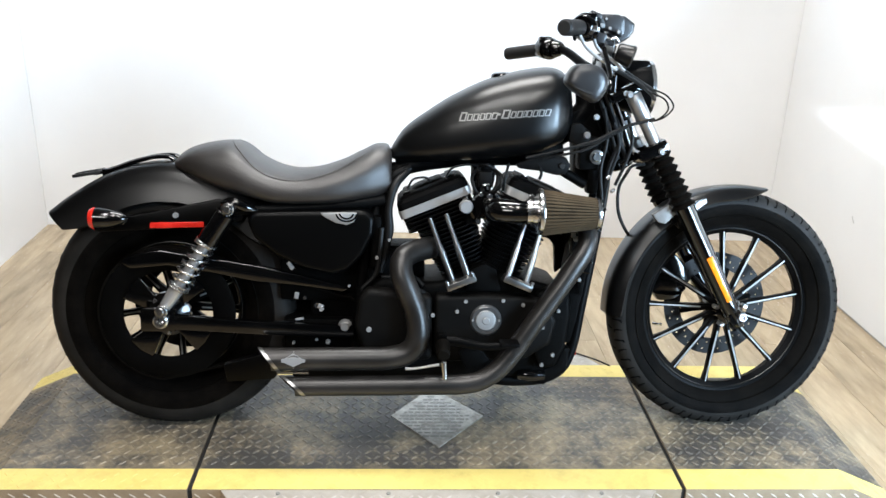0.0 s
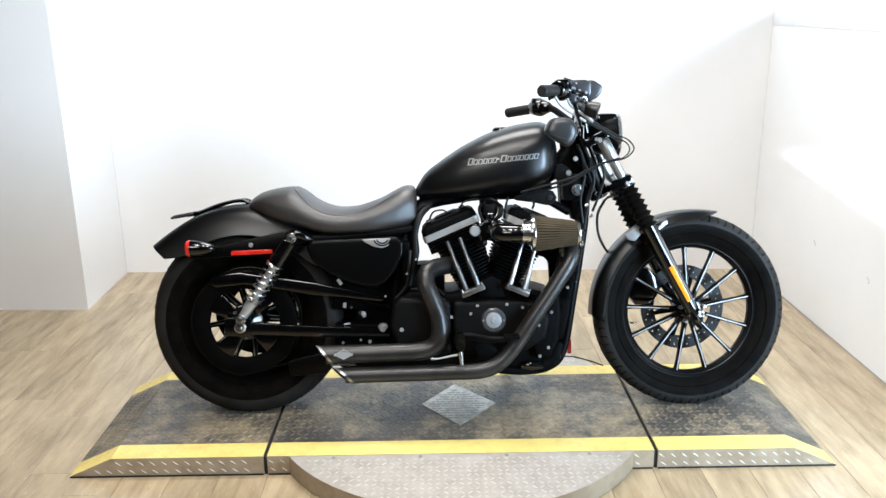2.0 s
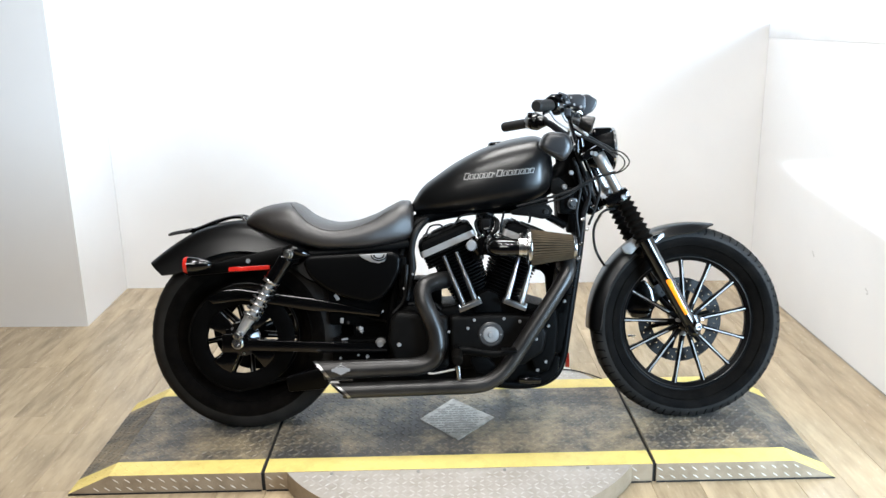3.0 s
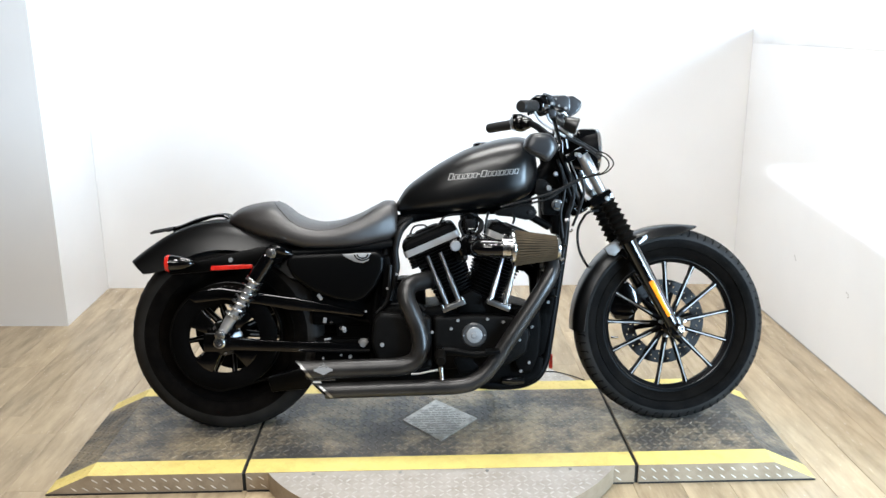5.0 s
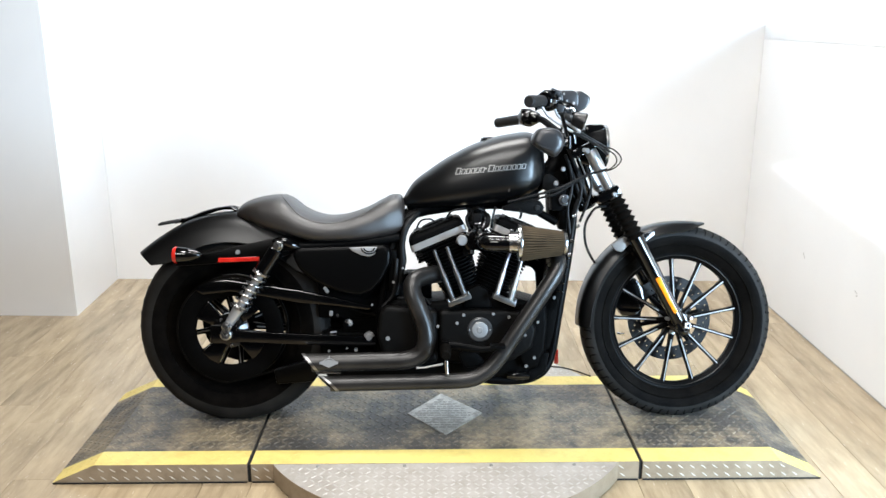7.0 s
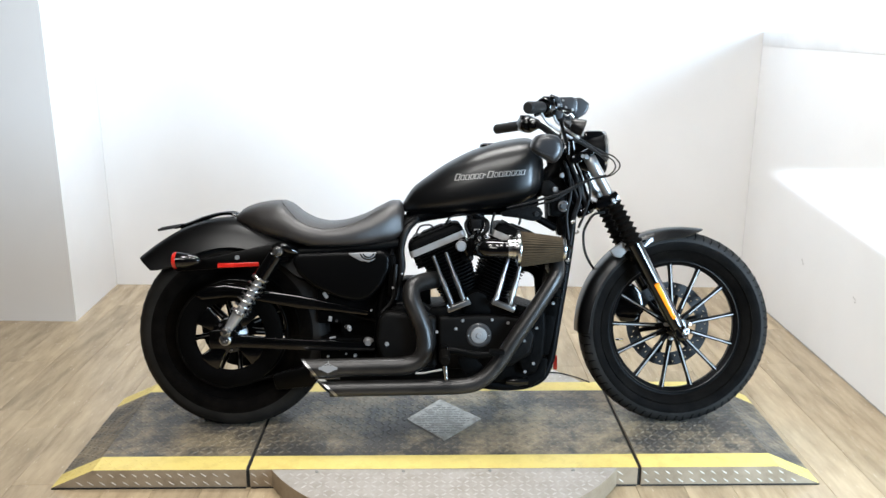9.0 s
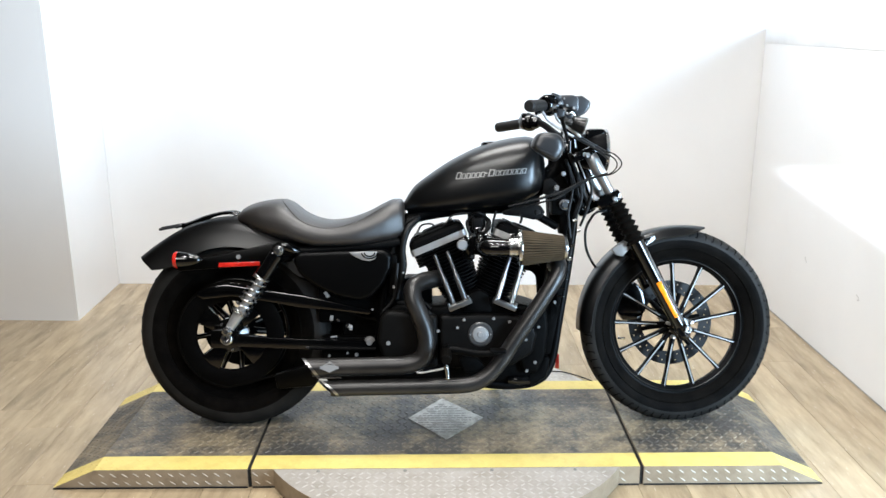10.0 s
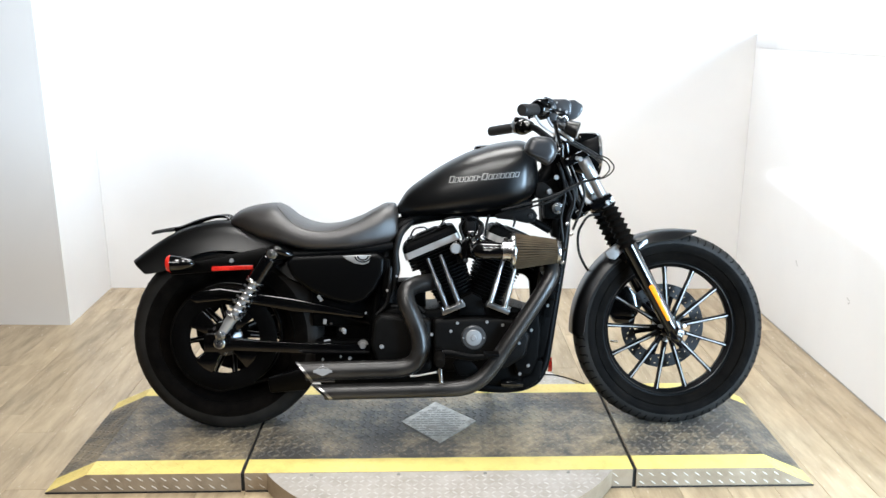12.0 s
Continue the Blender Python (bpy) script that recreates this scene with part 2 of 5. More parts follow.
def prism(bm, outline, y0, y1, bevel=0.004, segments=2):
    """An outline in the x-z plane, as thick as from y0 to y1, with rounded edges."""
    tmp = bmesh.new()
    a = [tmp.verts.new((x, y0, z)) for x, z in outline]
    b = [tmp.verts.new((x, y1, z)) for x, z in outline]
    n = len(outline)
    tmp.faces.new(a)
    tmp.faces.new(b[::-1])
    for i in range(n):
        tmp.faces.new((a[i], b[i], b[(i + 1) % n], a[(i + 1) % n]))
    bmesh.ops.recalc_face_normals(tmp, faces=tmp.faces)
    if bevel:
        bmesh.ops.bevel(tmp, geom=list(tmp.edges), offset=bevel, segments=segments, profile=0.6, affect="EDGES", clamp_overlap=True)
    merge(bm, tmp)
    return bm


def merge(bm, tmp, m=None):
    me = bpy.data.meshes.new("tmp")
    tmp.to_mesh(me)
    tmp.free()
    if m is not None:
        me.transform(m)
    bm.from_mesh(me)
    bpy.data.meshes.remove(me)


def block(bm, centre, size, bevel=0.004, turn=None, segments=2):
    tmp = bmesh.new()
    bmesh.ops.create_cube(tmp, size=1)
    bmesh.ops.scale(tmp, vec=size, verts=tmp.verts)
    if bevel:
        bmesh.ops.bevel(tmp, geom=list(tmp.edges), offset=bevel, segments=segments, profile=0.6, affect="EDGES", clamp_overlap=True)
    merge(bm, tmp, Matrix.Translation(centre) @ (turn or Matrix()))
    return bm


def smooth_table(xs, ys):
    """A smooth curve through a table that does not overshoot."""
    xs, ys = np.array(xs, float), np.array(ys, float)
    d = np.diff(ys) / np.diff(xs)
    m = np.concatenate(([d[0]], np.where(d[:-1] * d[1:] > 0, 2 * d[:-1] * d[1:] / (d[:-1] + d[1:] + 1e-12), 0), [d[-1]]))

    def at(x):
        i = int(min(max(np.searchsorted(xs, x) - 1, 0), len(xs) - 2))
        h = xs[i + 1] - xs[i]
        t = min(max((x - xs[i]) / h, 0), 1)
        return float((1 + 2 * t) * (1 - t) ** 2 * ys[i] + t * (1 - t) ** 2 * h * m[i] + t * t * (3 - 2 * t) * ys[i + 1] + t * t * (t - 1) * h * m[i + 1])
    return at


# the room
def wall(name, corners, z0, z1, thick, mat, label=""):
    """A wall along a line of the plan, thick to its left-hand side."""
    bm = bmesh.new()
    (ax, ay), (bx, by) = corners
    d = Vector((bx - ax, by - ay, 0)).normalized()
    n = Vector((-d.y, d.x, 0)) * thick
    base = [Vector((ax, ay, 0)), Vector((bx, by, 0)), Vector((bx, by, 0)) + n, Vector((ax, ay, 0)) + n]
    bridge(bm, [[v + Vector((0, 0, z)) for v in base] for z in (z0, z1)])
    return tagged(part(name, bm, mat), label, "wall", kind="structure")


CORNER_L, CORNER_R, PILLAR = (-1.838, 1.782), (1.620, 1.694), (-1.82, 1.182)
slope = (CORNER_R[1] - CORNER_L[1]) / (CORNER_R[0] - CORNER_L[0])
wall("wall_north", (CORNER_L, (1.640, CORNER_L[1] + slope * 3.478)), 0, 3.0, 0.12, WALL, "plain white painted wall behind the motorcycle")
# same wall line; its dimmer light past the partition is put into beige
wall("wall_north_east", ((1.641, CORNER_L[1] + slope * 3.479), (4.6, CORNER_L[1] + slope * 6.438)), 0, 3.0, 0.12, BEIGE, "north wall going on beyond the low partition, dimmed by a beige colour")
bm = bmesh.new()
foot = [(-4.6, 1.29), PILLAR, (CORNER_L[0], CORNER_L[1] - 0.001), (-1.98, 1.781), (-1.98, 1.43), (-4.6, 1.43)]
bridge(bm, [[Vector((x, y, z)) for x, y in foot] for z in (0, 3.0)])
tagged(part("wall_north_west", bm, WALL), "white painted wall that stands forward beside the motorcycle", "wall", kind="structure")
# unseen walls, coloured dark so the motorcycle reflects an unlit room
wall("wall_west", ((-4.6, -7.0), (-4.6, 1.3)), 0, 3.0, 0.12, DARK, "unseen side wall, coloured dark for an unlit room")
wall("wall_south", ((4.6, -7.0), (-4.6, -7.0)), 0, 3.0, 0.12, DARK, "unseen far wall, coloured dark for an unlit room")
wall("wall_east", ((4.6, 1.7), (4.6, -7.0)), 0, 3.0, 0.12, DARK, "unseen far side wall, coloured dark for an unlit room")
wall("low_wall_east", ((1.606, -0.55), (1.620, 1.690)), 0, 1.371, -0.11, WALL, "scuffed white half-height partition wall")
bm = bmesh.new()
block(bm, (1.6705, 0.57, 1.3375), (0.121, 2.236, 0.071), 0.004, Matrix.Rotation(-0.00625, 4, "Z"))
tagged(part("trim", bm, TRIM), "white wooden capping board on the partition", "trim", kind="structure")
# dark strip drawn for the gap line between partition and floor
bm = bmesh.new()
block(bm, (1.6115, 0.57, 0.002), (0.003, 2.23, 0.004), 0, Matrix.Rotation(-0.00625, 4, "Z"))
tagged(part("gap_line", bm, INK), "thin dark joint along the foot of the partition", "trim", kind="structure")
bm = bmesh.new()
for y, z, r, w in ((0.455, 0.350, 0.30, 0.024), (0.948, 0.361, 0.8, 0.03), (0.446, 0.337, -0.5, 0.014)):
    block(bm, (1.6055 + (y + 0.55) * 0.00625, y, z), (0.0012, w, 0.006), 0, Matrix.Rotation(r, 4, "X"))
part("scuff", bm, surface("grey_wall_scuff", (0.6, 0.6, 0.6), 0.7, scale=60), bpy.data.objects["low_wall_east"])
# unseen ceiling, its grey darkened to cut the light thrown back down
bm = bmesh.new()
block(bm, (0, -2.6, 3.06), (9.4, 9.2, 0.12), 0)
tagged(part("ceiling", bm, CEIL), "unseen plain ceiling, kept dark grey to return little light", "ceiling", kind="structure")

bm = bmesh.new()
block(bm, (0, -2.6, -0.055), (9.4, 9.2, 0.1), 0)
floor = tagged(part("floor", bm, JOINT), "light oak vinyl plank floor", "floor", kind="structure")

# the drive-on turntable stand
CX, CY, RAD = -0.042, -0.028, 0.632
XL, XR, YF, YB = -0.66, 0.572, -0.352, 0.296
LUG = [(-0.5, 0, 0), (-0.2, -0.5, 0), (0.2, -0.5, 0), (0.5, 0, 0), (0.2, 0.5, 0), (-0.2, 0.5, 0), (-0.28, 0, 1), (0.28, 0, 1)]
LUG_F = [(0, 1, 6), (1, 2, 7, 6), (2, 3, 7), (3, 4, 7), (4, 5, 6, 7), (5, 0, 6)]


def lugs(name, spots, mat_of, mats, parent, size=(0.021, 0.0065, 0.0013)):
    """Raised tread bars at (place, normal, along, turn) as one mesh."""
    verts, faces, which = [], [], []
    for place, up, along, turn in spots:
        up, along = Vector(up), Vector(along)
        side = up.cross(along)
        a = along * math.cos(turn) + side * math.sin(turn)
        s = up.cross(a)
        k = len(verts)
        verts += [Vector(place) + a * (x * size[0]) + s * (y * size[1]) + up * (z * size[2] + 0.0001) for x, y, z in LUG]
        faces += [tuple(k + i for i in f) for f in LUG_F]
        which += [mat_of(place)] * len(LUG_F)
    me = bpy.data.meshes.new(name)
    me.from_pydata(verts, [], faces)
    for m in mats:
        me.materials.append(m)
    me.polygons.foreach_set("material_index", which)
    ob = new(name, me)
    ob.parent = parent
    return tagged(ob, kind="stuff")


def tread_plate(name, label, corners_x, parent_name, ends=None):
    """One plate of the stand: flat top, and a ramp to the floor on one end if ends is given as (bend, tip)."""
    x0, x1 = corners_x
    thing = tagged(new(parent_name), label, "ramp", group="plates of the motorcycle stand")
    W = 0.085
    if ends is None:
        stations = [(x0, H), (x1, H)]
    else:
        bend, tip = ends
        stations = [(tip, 0.004), (bend, H), (x1, H)] if tip < x0 else [(x0, H), (bend, H), (tip, 0.004)]
    lanes = [YF, YF + W, YB - W * 0.9, YB]
    bm = bmesh.new()
    top = [[bm.verts.new((x, y, z)) for y in lanes] for x, z in stations]
    low = [[bm.verts.new((x, y, 0.0005)) for y in (YF, YB)] for x, z in stations]
    for a, b, la, lb in zip(top, top[1:], low, low[1:]):
        for j in range(3):
            bm.faces.new((a[j], b[j], b[j + 1], a[j + 1])).material_index = 0 if j == 1 else 1
        bm.faces.new((a[0], la[0], lb[0], b[0])).material_index = 2
        bm.faces.new((a[3], b[3], lb[1], la[1])).material_index = 2
    for row, lo in ((top[0], low[0]), (top[-1], low[-1])):
        bm.faces.new((lo[0], *row, lo[1])).material_index = 2
    part("deck", bm, [TREAD, YELLOW, SIDEALU], thing, sharp=5)
    # black line painted for the shadow gap where the plate meets the floor
    bm = bmesh.new()
    block(bm, ((stations[0][0] + stations[-1][0]) / 2, YF - 0.001, 0.0025), (stations[-1][0] - stations[0][0] - 0.004, 0.003, 0.005), 0)
    part("foot_shadow_line", bm, GAP, thing)

    def height(x):
        xs, zs = zip(*stations)
        return float(np.interp(x, xs, zs))
    spots, step = [], 0.0245
    lo, hi = stations[0][0] + 0.008, stations[-1][0] - 0.008
    for i in range(int((hi - lo) / step) + 1):
        for j in range(int((YB - YF) / step)):
            x, y = lo + i * step, YF + 0.012 + j * step
            d = 0.002
            up = Vector((-(height(x + d) - height(x - d)) / (2 * d), 0, 1)).normalized()
            if abs((x + 0.04)) / 0.131 + abs((y + 0.02)) / 0.155 < 1.03 or min(abs(y - YF - W), abs(y - YB + W * 0.9)) < 0.0095:
                continue
            spots.append(((x, y, height(x) - (0.0011 if y < YF + W or y > YB - W * 0.9 else 0)), up, Vector((up.z, 0, -up.x)), radians(45 if (i + j) % 2 else -45)))
    lugs("tread_pattern", spots, lambda p: 1 if p[1] < YF + W or p[1] > YB - W * 0.9 else 0, [LUGTOP, YELLOW], thing, (0.0255, 0.0088, 0.0018))
    spots = []
    for i in range(int((hi - lo) / 0.036)):
        for row, z in enumerate((0.018, 0.046)):
            x = lo + 0.01 + i * 0.036 - row * 0.006
            if z < height(x) - 0.012:
                spots.append(((x, YF, z), (0, -1, 0), (1, 0, 0), radians(-36)))
    lugs("side_tread_pattern", spots, lambda p: 0, [SIDELUG], thing, (0.024, 0.0040, 0.0014))
    return thing


tread_plate("deck", "worn black tread-plate ramp with yellow painted edges, tyre mark on it", (XL - 0.6, XL - 0.006), "ramp", (-1.142, -1.278))
tread_plate("deck", "black tread-plate centre deck with yellow painted edges under the motorcycle", (XL + 0.006, XR - 0.006), "turntable_deck")
tread_plate("deck", "worn black tread-plate ramp with yellow edges under the front wheel", (XR + 0.006, XR + 0.6), "ramp", (1.012, 1.148))

# the round plate that turns, cut where the deck lies on it
disc = tagged(new("turntable_disc"), "bare aluminium tread-plate turntable disc around the deck", "turntable")
for low_y, high_y in ((-1, YF - 0.0015), (YB + 0.0015, 1)):
    rim = []
    for k in range(361):
        a = radians(k)
        q = Vector((CX + RAD * math.cos(a), CY + RAD * math.sin(a), 0))
        if low_y < q.y < high_y:
            rim.append(q)
    if high_y == 1:
        rim.sort(key=lambda q: -q.x)
    else:
        rim.sort(key=lambda q: q.x)
    bm = bmesh.new()
    bridge(bm, [[q + Vector((0, 0, z)) for q in rim] for z in (0.003, H - 0.0015, H - 0.0005)])
    for f in bm.faces:
        f.normal_update()
        f.material_index = 1 if abs(f.normal.z) < 0.5 and len(f.verts) == 4 else 0
    part("disc_plate", bm, [ALU, SIDEALU], disc, sharp=30)
    spots = []
    for i in range(60):
        for j in range(60):
            x, y = CX - 0.64 + i * 0.0235, CY - 0.66 + j * 0.0235
            if (x - CX) ** 2 + (y - CY) ** 2 < (RAD - 0.012) ** 2 and low_y < y < high_y and (y < YF - 0.01 or y > YB + 0.01):
                spots.append(((x, y, H - 0.0005), (0, 0, 1), (1, 0, 0), radians(45 if (i + j) % 2 else -45)))
    lugs("tread_pattern", spots, lambda p: 0, [ALULUG], disc, (0.022, 0.0056, 0.0008))
for x in (-0.4, -0.13, 0.14, 0.4):
    bm = bmesh.new()
    rod(bm, (x + CX, YF - 0.016, H - 0.0005), (x + CX, YF - 0.016, H + 0.002), 0.006, 0.005, 10)
    part("screw", bm, INK, disc)
bm = bmesh.new()
outline = [(-0.172, -0.018), (-0.041, -0.174), (0.091, -0.016), (-0.052, 0.141)]
bridge(bm, [[Vector((x, y, z)) for x, y in outline] for z in (H, H + 0.0035)])
badge = tagged(part("maker_plate", bm, PLATE), "square engraved steel plate set corner-wise in the deck", "plate")
bm = bmesh.new()
for row in range(13):
    y = 0.098 - row * 0.0175
    half = 0.124 * (1 - abs(y + 0.018) / 0.16) - 0.012
    x = -half
    while x < half:
        w = random.uniform(0.006, 0.024)
        if x + w < half:
            block(bm, (x + w / 2 - 0.044, y - 0.01, H + 0.0037), (w, 0.0075, 0.0004), 0)
        x += w + 0.004
tagged(part("engraving", bm, INK, badge), kind="stuff")
# black strips fill the joints, their colour giving the shade between plates
for x in (XL, XR):
    bm = bmesh.new()
    block(bm, (x, (YF + YB) / 2, H / 2 - 0.003), (0.0118, YB - YF - 0.01, H - 0.006), 0)
    tagged(part("joint_shadow_strip", bm, GAP), "dark strip for the shaded gap between two plates of the stand", "strip")

# the motorcycle, leaning on its side stand; x forward, y to its left, z up from the ground line
bike = tagged(new("motorcycle"), "satin black V-twin cruiser motorcycle leaning on its side stand", "motorcycle")
bike.matrix_world = pose(0, -0.008, H, -10.2, 0, 0)
FW, RW = Vector((0.764, 0, 0.328)), Vector((-0.760, 0, 0.319))
UP = Vector((0, -math.sin(radians(10.2)), math.cos(radians(10.2))))
BM = bmesh.new


def bolts(name, parent, spots, mat=BRIGHT, length=0.006, label=""):
    for x, y, z, r in spots:
        bm = BM()
        rod(bm, (x, y, z), (x, y - length, z), r, r * 0.8, 12)
        part(name, bm, mat, parent, label)


def wheel(name, label, c, tyre_r, tyre_w, bead, spokes, phase, rim_w, groove_n, broad=1.0):
    w = part(name, lathe(BM(), [(0.026, -0.055), (0.038, -0.05), (0.040, -0.02), (0.034, 0), (0.040, 0.02), (0.038, 0.05), (0.026, 0.055)], c, 32), GLOSS, bike, label)
    h = tyre_w / 2
    crown = tyre_r - bead
    prof = [(bead - 0.004, -h * 0.62), (bead + 0.012, -h * 0.80), (bead + crown * 0.38, -h * 0.98), (bead + crown * 0.56, -h), (bead + crown * 0.72, -h * 0.955),
            (bead + crown * 0.84, -h * 0.83), (bead + crown * 0.93, -h * 0.62), (bead + crown * 0.985, -h * 0.34), (tyre_r, 0)]
    prof += [(r, -s) for r, s in prof[-2::-1]]
    bm = lathe(BM(), prof + [(bead - 0.012, h * 0.5), (bead - 0.012, -h * 0.5)], c, 96, loop=True)
    for f in bm.faces:
        m = f.calc_center_median() - c
        f.material_index = 1 if math.hypot(m.x, m.z) > bead + crown * 0.63 else 0
    for v in bm.verts:  # the contact patch is pressed flat on the deck
        if v.co.dot(UP) < 0.0006:
            v.co += UP * (0.0006 - v.co.dot(UP))
    part("tyre", bm, [RUBBER, TREADRUB], w, "black road tyre with worn tread")
    # sidewall ridge rings
    bm = BM()
    for k in (0.2,):
        r = bead + crown * k
        s = -float(np.interp(k, (0, 0.17, 0.38, 0.56), (h * 0.62, h * 0.86, h * 0.98, h)))
        lathe(bm, [(r - 0.002, s + 0.001), (r, s - 0.0012), (r + 0.002, s + 0.001), (r, s + 0.002)], c, 96, loop=True)
    part("sidewall_ring", bm, RUBBER, w)
    # tread grooves: short cuts over the crown, and hooked sipes on both shoulders
    fr = [-y / h for _, y in prof[3:9]][::-1]
    rad = [r for r, _ in prof[3:9]][::-1]

    def on_tread(f, a, sgn, sink):
        return c + Vector(((float(np.interp(f, fr, rad)) - sink) * math.cos(a), sgn * h * f, (float(np.interp(f, fr, rad)) - sink) * math.sin(a)))

    def on_shoulder(g, a, sgn):
        r, out = bead + crown * g, float(np.interp(bead + crown * g, rad[::-1], fr[::-1])) * h - 0.0010
        return c + Vector((r * math.cos(a), sgn * out, r * math.sin(a)))

    bm = BM()
    tall = bead > 0.22
    for k in range(groove_n):
        for sgn in (-1, 1):
            a0 = 2 * math.pi * (k + 0.25 * sgn) / groove_n
            tube(bm, [on_tread(f, a0 + 0.05 * f, sgn, 0.0018) for f in ((0.12, 0.30, 0.46) if tall else (0.12, 0.34, 0.62))], 0.0032, 5, smooth=False, cap=True)
            for m in (0, 0.5) if tall else ():
                hook = [(0.93, 0.0), (0.84, 0.003), (0.76, 0.007), (0.71, 0.010), (0.70, 0.030)] if m else [(0.90, 0.026), (0.905, 0.004), (0.84, 0.0), (0.76, 0.002), (0.69, 0.005)]
                tube(bm, [on_shoulder(g, a0 + 0.03 + 2 * math.pi * m / groove_n + da, sgn) for g, da in hook], 0.0024, 5, smooth=False, cap=True)
    tagged(part("tread_groove", bm, GROOVE, w), kind="stuff")
    q = rim_w / 2
    rim = [(bead - 0.002, -q), (bead + 0.008, -q - 0.002), (bead + 0.010, -q + 0.004), (bead - 0.006, -q + 0.012), (bead - 0.016, -q * 0.4), (bead - 0.016, q * 0.4), (bead - 0.006, q - 0.012),
           (bead + 0.010, q - 0.004), (bead + 0.008, q + 0.002), (bead - 0.002, q), (bead - 0.022, q * 0.75), (bead - 0.034, q * 0.35), (bead - 0.036, -q * 0.35), (bead - 0.024, -q * 0.75)]
    part("rim", lathe(BM(), rim, c, 96, loop=True), RIMBLACK, w, "gloss black cast rim")
    part("rim_edge", lathe(BM(), [(bead - 0.0245, -q * 0.75 - 0.0005), (bead - 0.0225, -q * 0.75 - 0.0022), (bead - 0.0205, -q * 0.75 - 0.0015), (bead - 0.0225, -q * 0.75 + 0.001)], c, 96, loop=True), DENIM, w)
    for k in range(spokes):
        a = radians(phase) + 2 * math.pi * k / spokes
        turn = Matrix.Translation(c) @ Matrix.Rotation(-a, 4, "Y")
        bm, tmp = BM(), BM()
        r0, r1 = 0.032, bead - 0.026
        rings = []
        for r, wy, wz, y0 in ((r0, 0.030, 0.010, 0), (r0 + 0.03, 0.024, 0.0075, 0.0), (r1 - 0.04, 0.020, 0.0055, 0.0), (r1 - 0.012, 0.022, 0.0075, 0.0), (r1, 0.026, 0.013, 0.0)):
            rings.append([Vector((r, y0 + s * wy / 2 * (1.0 if abs(t) < 0.9 else 1), t * wz * broad)) for s, t in ((-1, -0.35), (-1, 0.35), (-0.6, 1), (0.6, 1), (1, 0.35), (1, -0.35), (0.6, -1), (-0.6, -1))])
        bridge(tmp, rings)
        for f in tmp.faces:
            f.material_index = 0
        strip = [[Vector((r, -y, d * (1.15 - 0.9 * abs(r - r0) / r1 * 0.4))) for y, d in ((0.0094, -0.0028), (0.0119, -0.0022), (0.0119, 0.0022), (0.0094, 0.0028))] for r in (r0 + 0.035, r1 - 0.006)]
        bridge(tmp, strip)
        tmp.faces.ensure_lookup_table()
        for f in tmp.faces[-6:]:
            f.material_index = 1
        merge(bm, tmp, turn)
        part("spoke", bm, [RIMBLACK, EDGE], w, "black spoke with a machined bright face" if k == 0 else "")
    return w


fw = wheel("front_wheel", "tall thirteen-spoke black front wheel", FW, 0.335, 0.100, 0.251, 13, 10.5, 0.052, 34)
rw = wheel("rear_wheel", "fat black rear wheel with belt pulley", RW, 0.330, 0.160, 0.203, 13, 24, 0.09, 44, 1.5)
rod_bm = BM()
rod(rod_bm, FW + Vector((0, -0.128, 0)), FW + Vector((0, 0.11, 0)), 0.0105)
lathe(rod_bm, [(0.006, -0.134), (0.0105, -0.134), (0.0125, -0.132), (0.0125, -0.124), (0.006, -0.124)], FW, 20, loop=True)
part("axle", rod_bm, CHROME, fw, "chrome axle end with a hollow centre")
bolts("hub_bolt", fw, [(FW.x + 0.043 * math.cos(a), -0.040, FW.z + 0.043 * math.sin(a), 0.0065) for a in (radians(72 * k + 20) for k in range(5))], FORK, 0.022)


def rotor(name, c, y, r0, r1, thick, parent, label, holes=True):
    """A brake rotor with real holes: a polar grid with cells left out."""
    bm = BM()
    nr, na = 9, 144
    rr = np.linspace(r0, r1, nr + 1)
    for side in (-1, 1):
        grid = [[bm.verts.new((c.x + r * math.cos(2 * math.pi * k / na), y + side * thick / 2, c.z + r * math.sin(2 * math.pi * k / na))) for r in rr] for k in range(na)]
        for k in range(na):
            for j in range(nr):
                if holes and ((k % 8 == 1 and j in (2,)) or (k % 8 == 4 and j == 4) or (k % 8 == 7 and j == 6)):
                    continue
                bm.faces.new((grid[k][j], grid[(k + 1) % na][j], grid[(k + 1) % na][j + 1], grid[k][j + 1]))
    edge = [[bm.verts.new((c.x + r * math.cos(2 * math.pi * k / na), y + s * thick / 2, c.z + r * math.sin(2 * math.pi * k / na))) for r, s in ((r0, -1), (r0, 1), (r1, -1), (r1, 1))] for k in range(na)]
    for k in range(na):
        a, b = edge[k], edge[(k + 1) % na]
        bm.faces.new((a[0], a[1], b[1], b[0]))
        bm.faces.new((a[2], a[3], b[3], b[2]))
    return part(name, bm, DISC, parent, label, recalc=False)


rotor("brake_disc", FW, 0.052, 0.104, 0.150, 0.005, fw, "drilled steel front brake disc")
bm = BM()
for k in range(6):
    a = radians(60 * k + 12)
    u = Vector((math.cos(a), 0, math.sin(a)))
    tube(bm, [FW + u * 0.03 + Vector((0, 0.05, 0)), FW + u * 0.075 + Vector((0, 0.052, 0)), FW + u * 0.108 + Vector((0, 0.052, 0))], [0.014, 0.009, 0.008], 8, smooth=False)
part("disc_carrier", bm, WRINKLE, fw)
rotor("rear_brake_disc", RW, 0.085, 0.098, 0.146, 0.006, rw, "dark rear brake disc", False)
bm = BM()
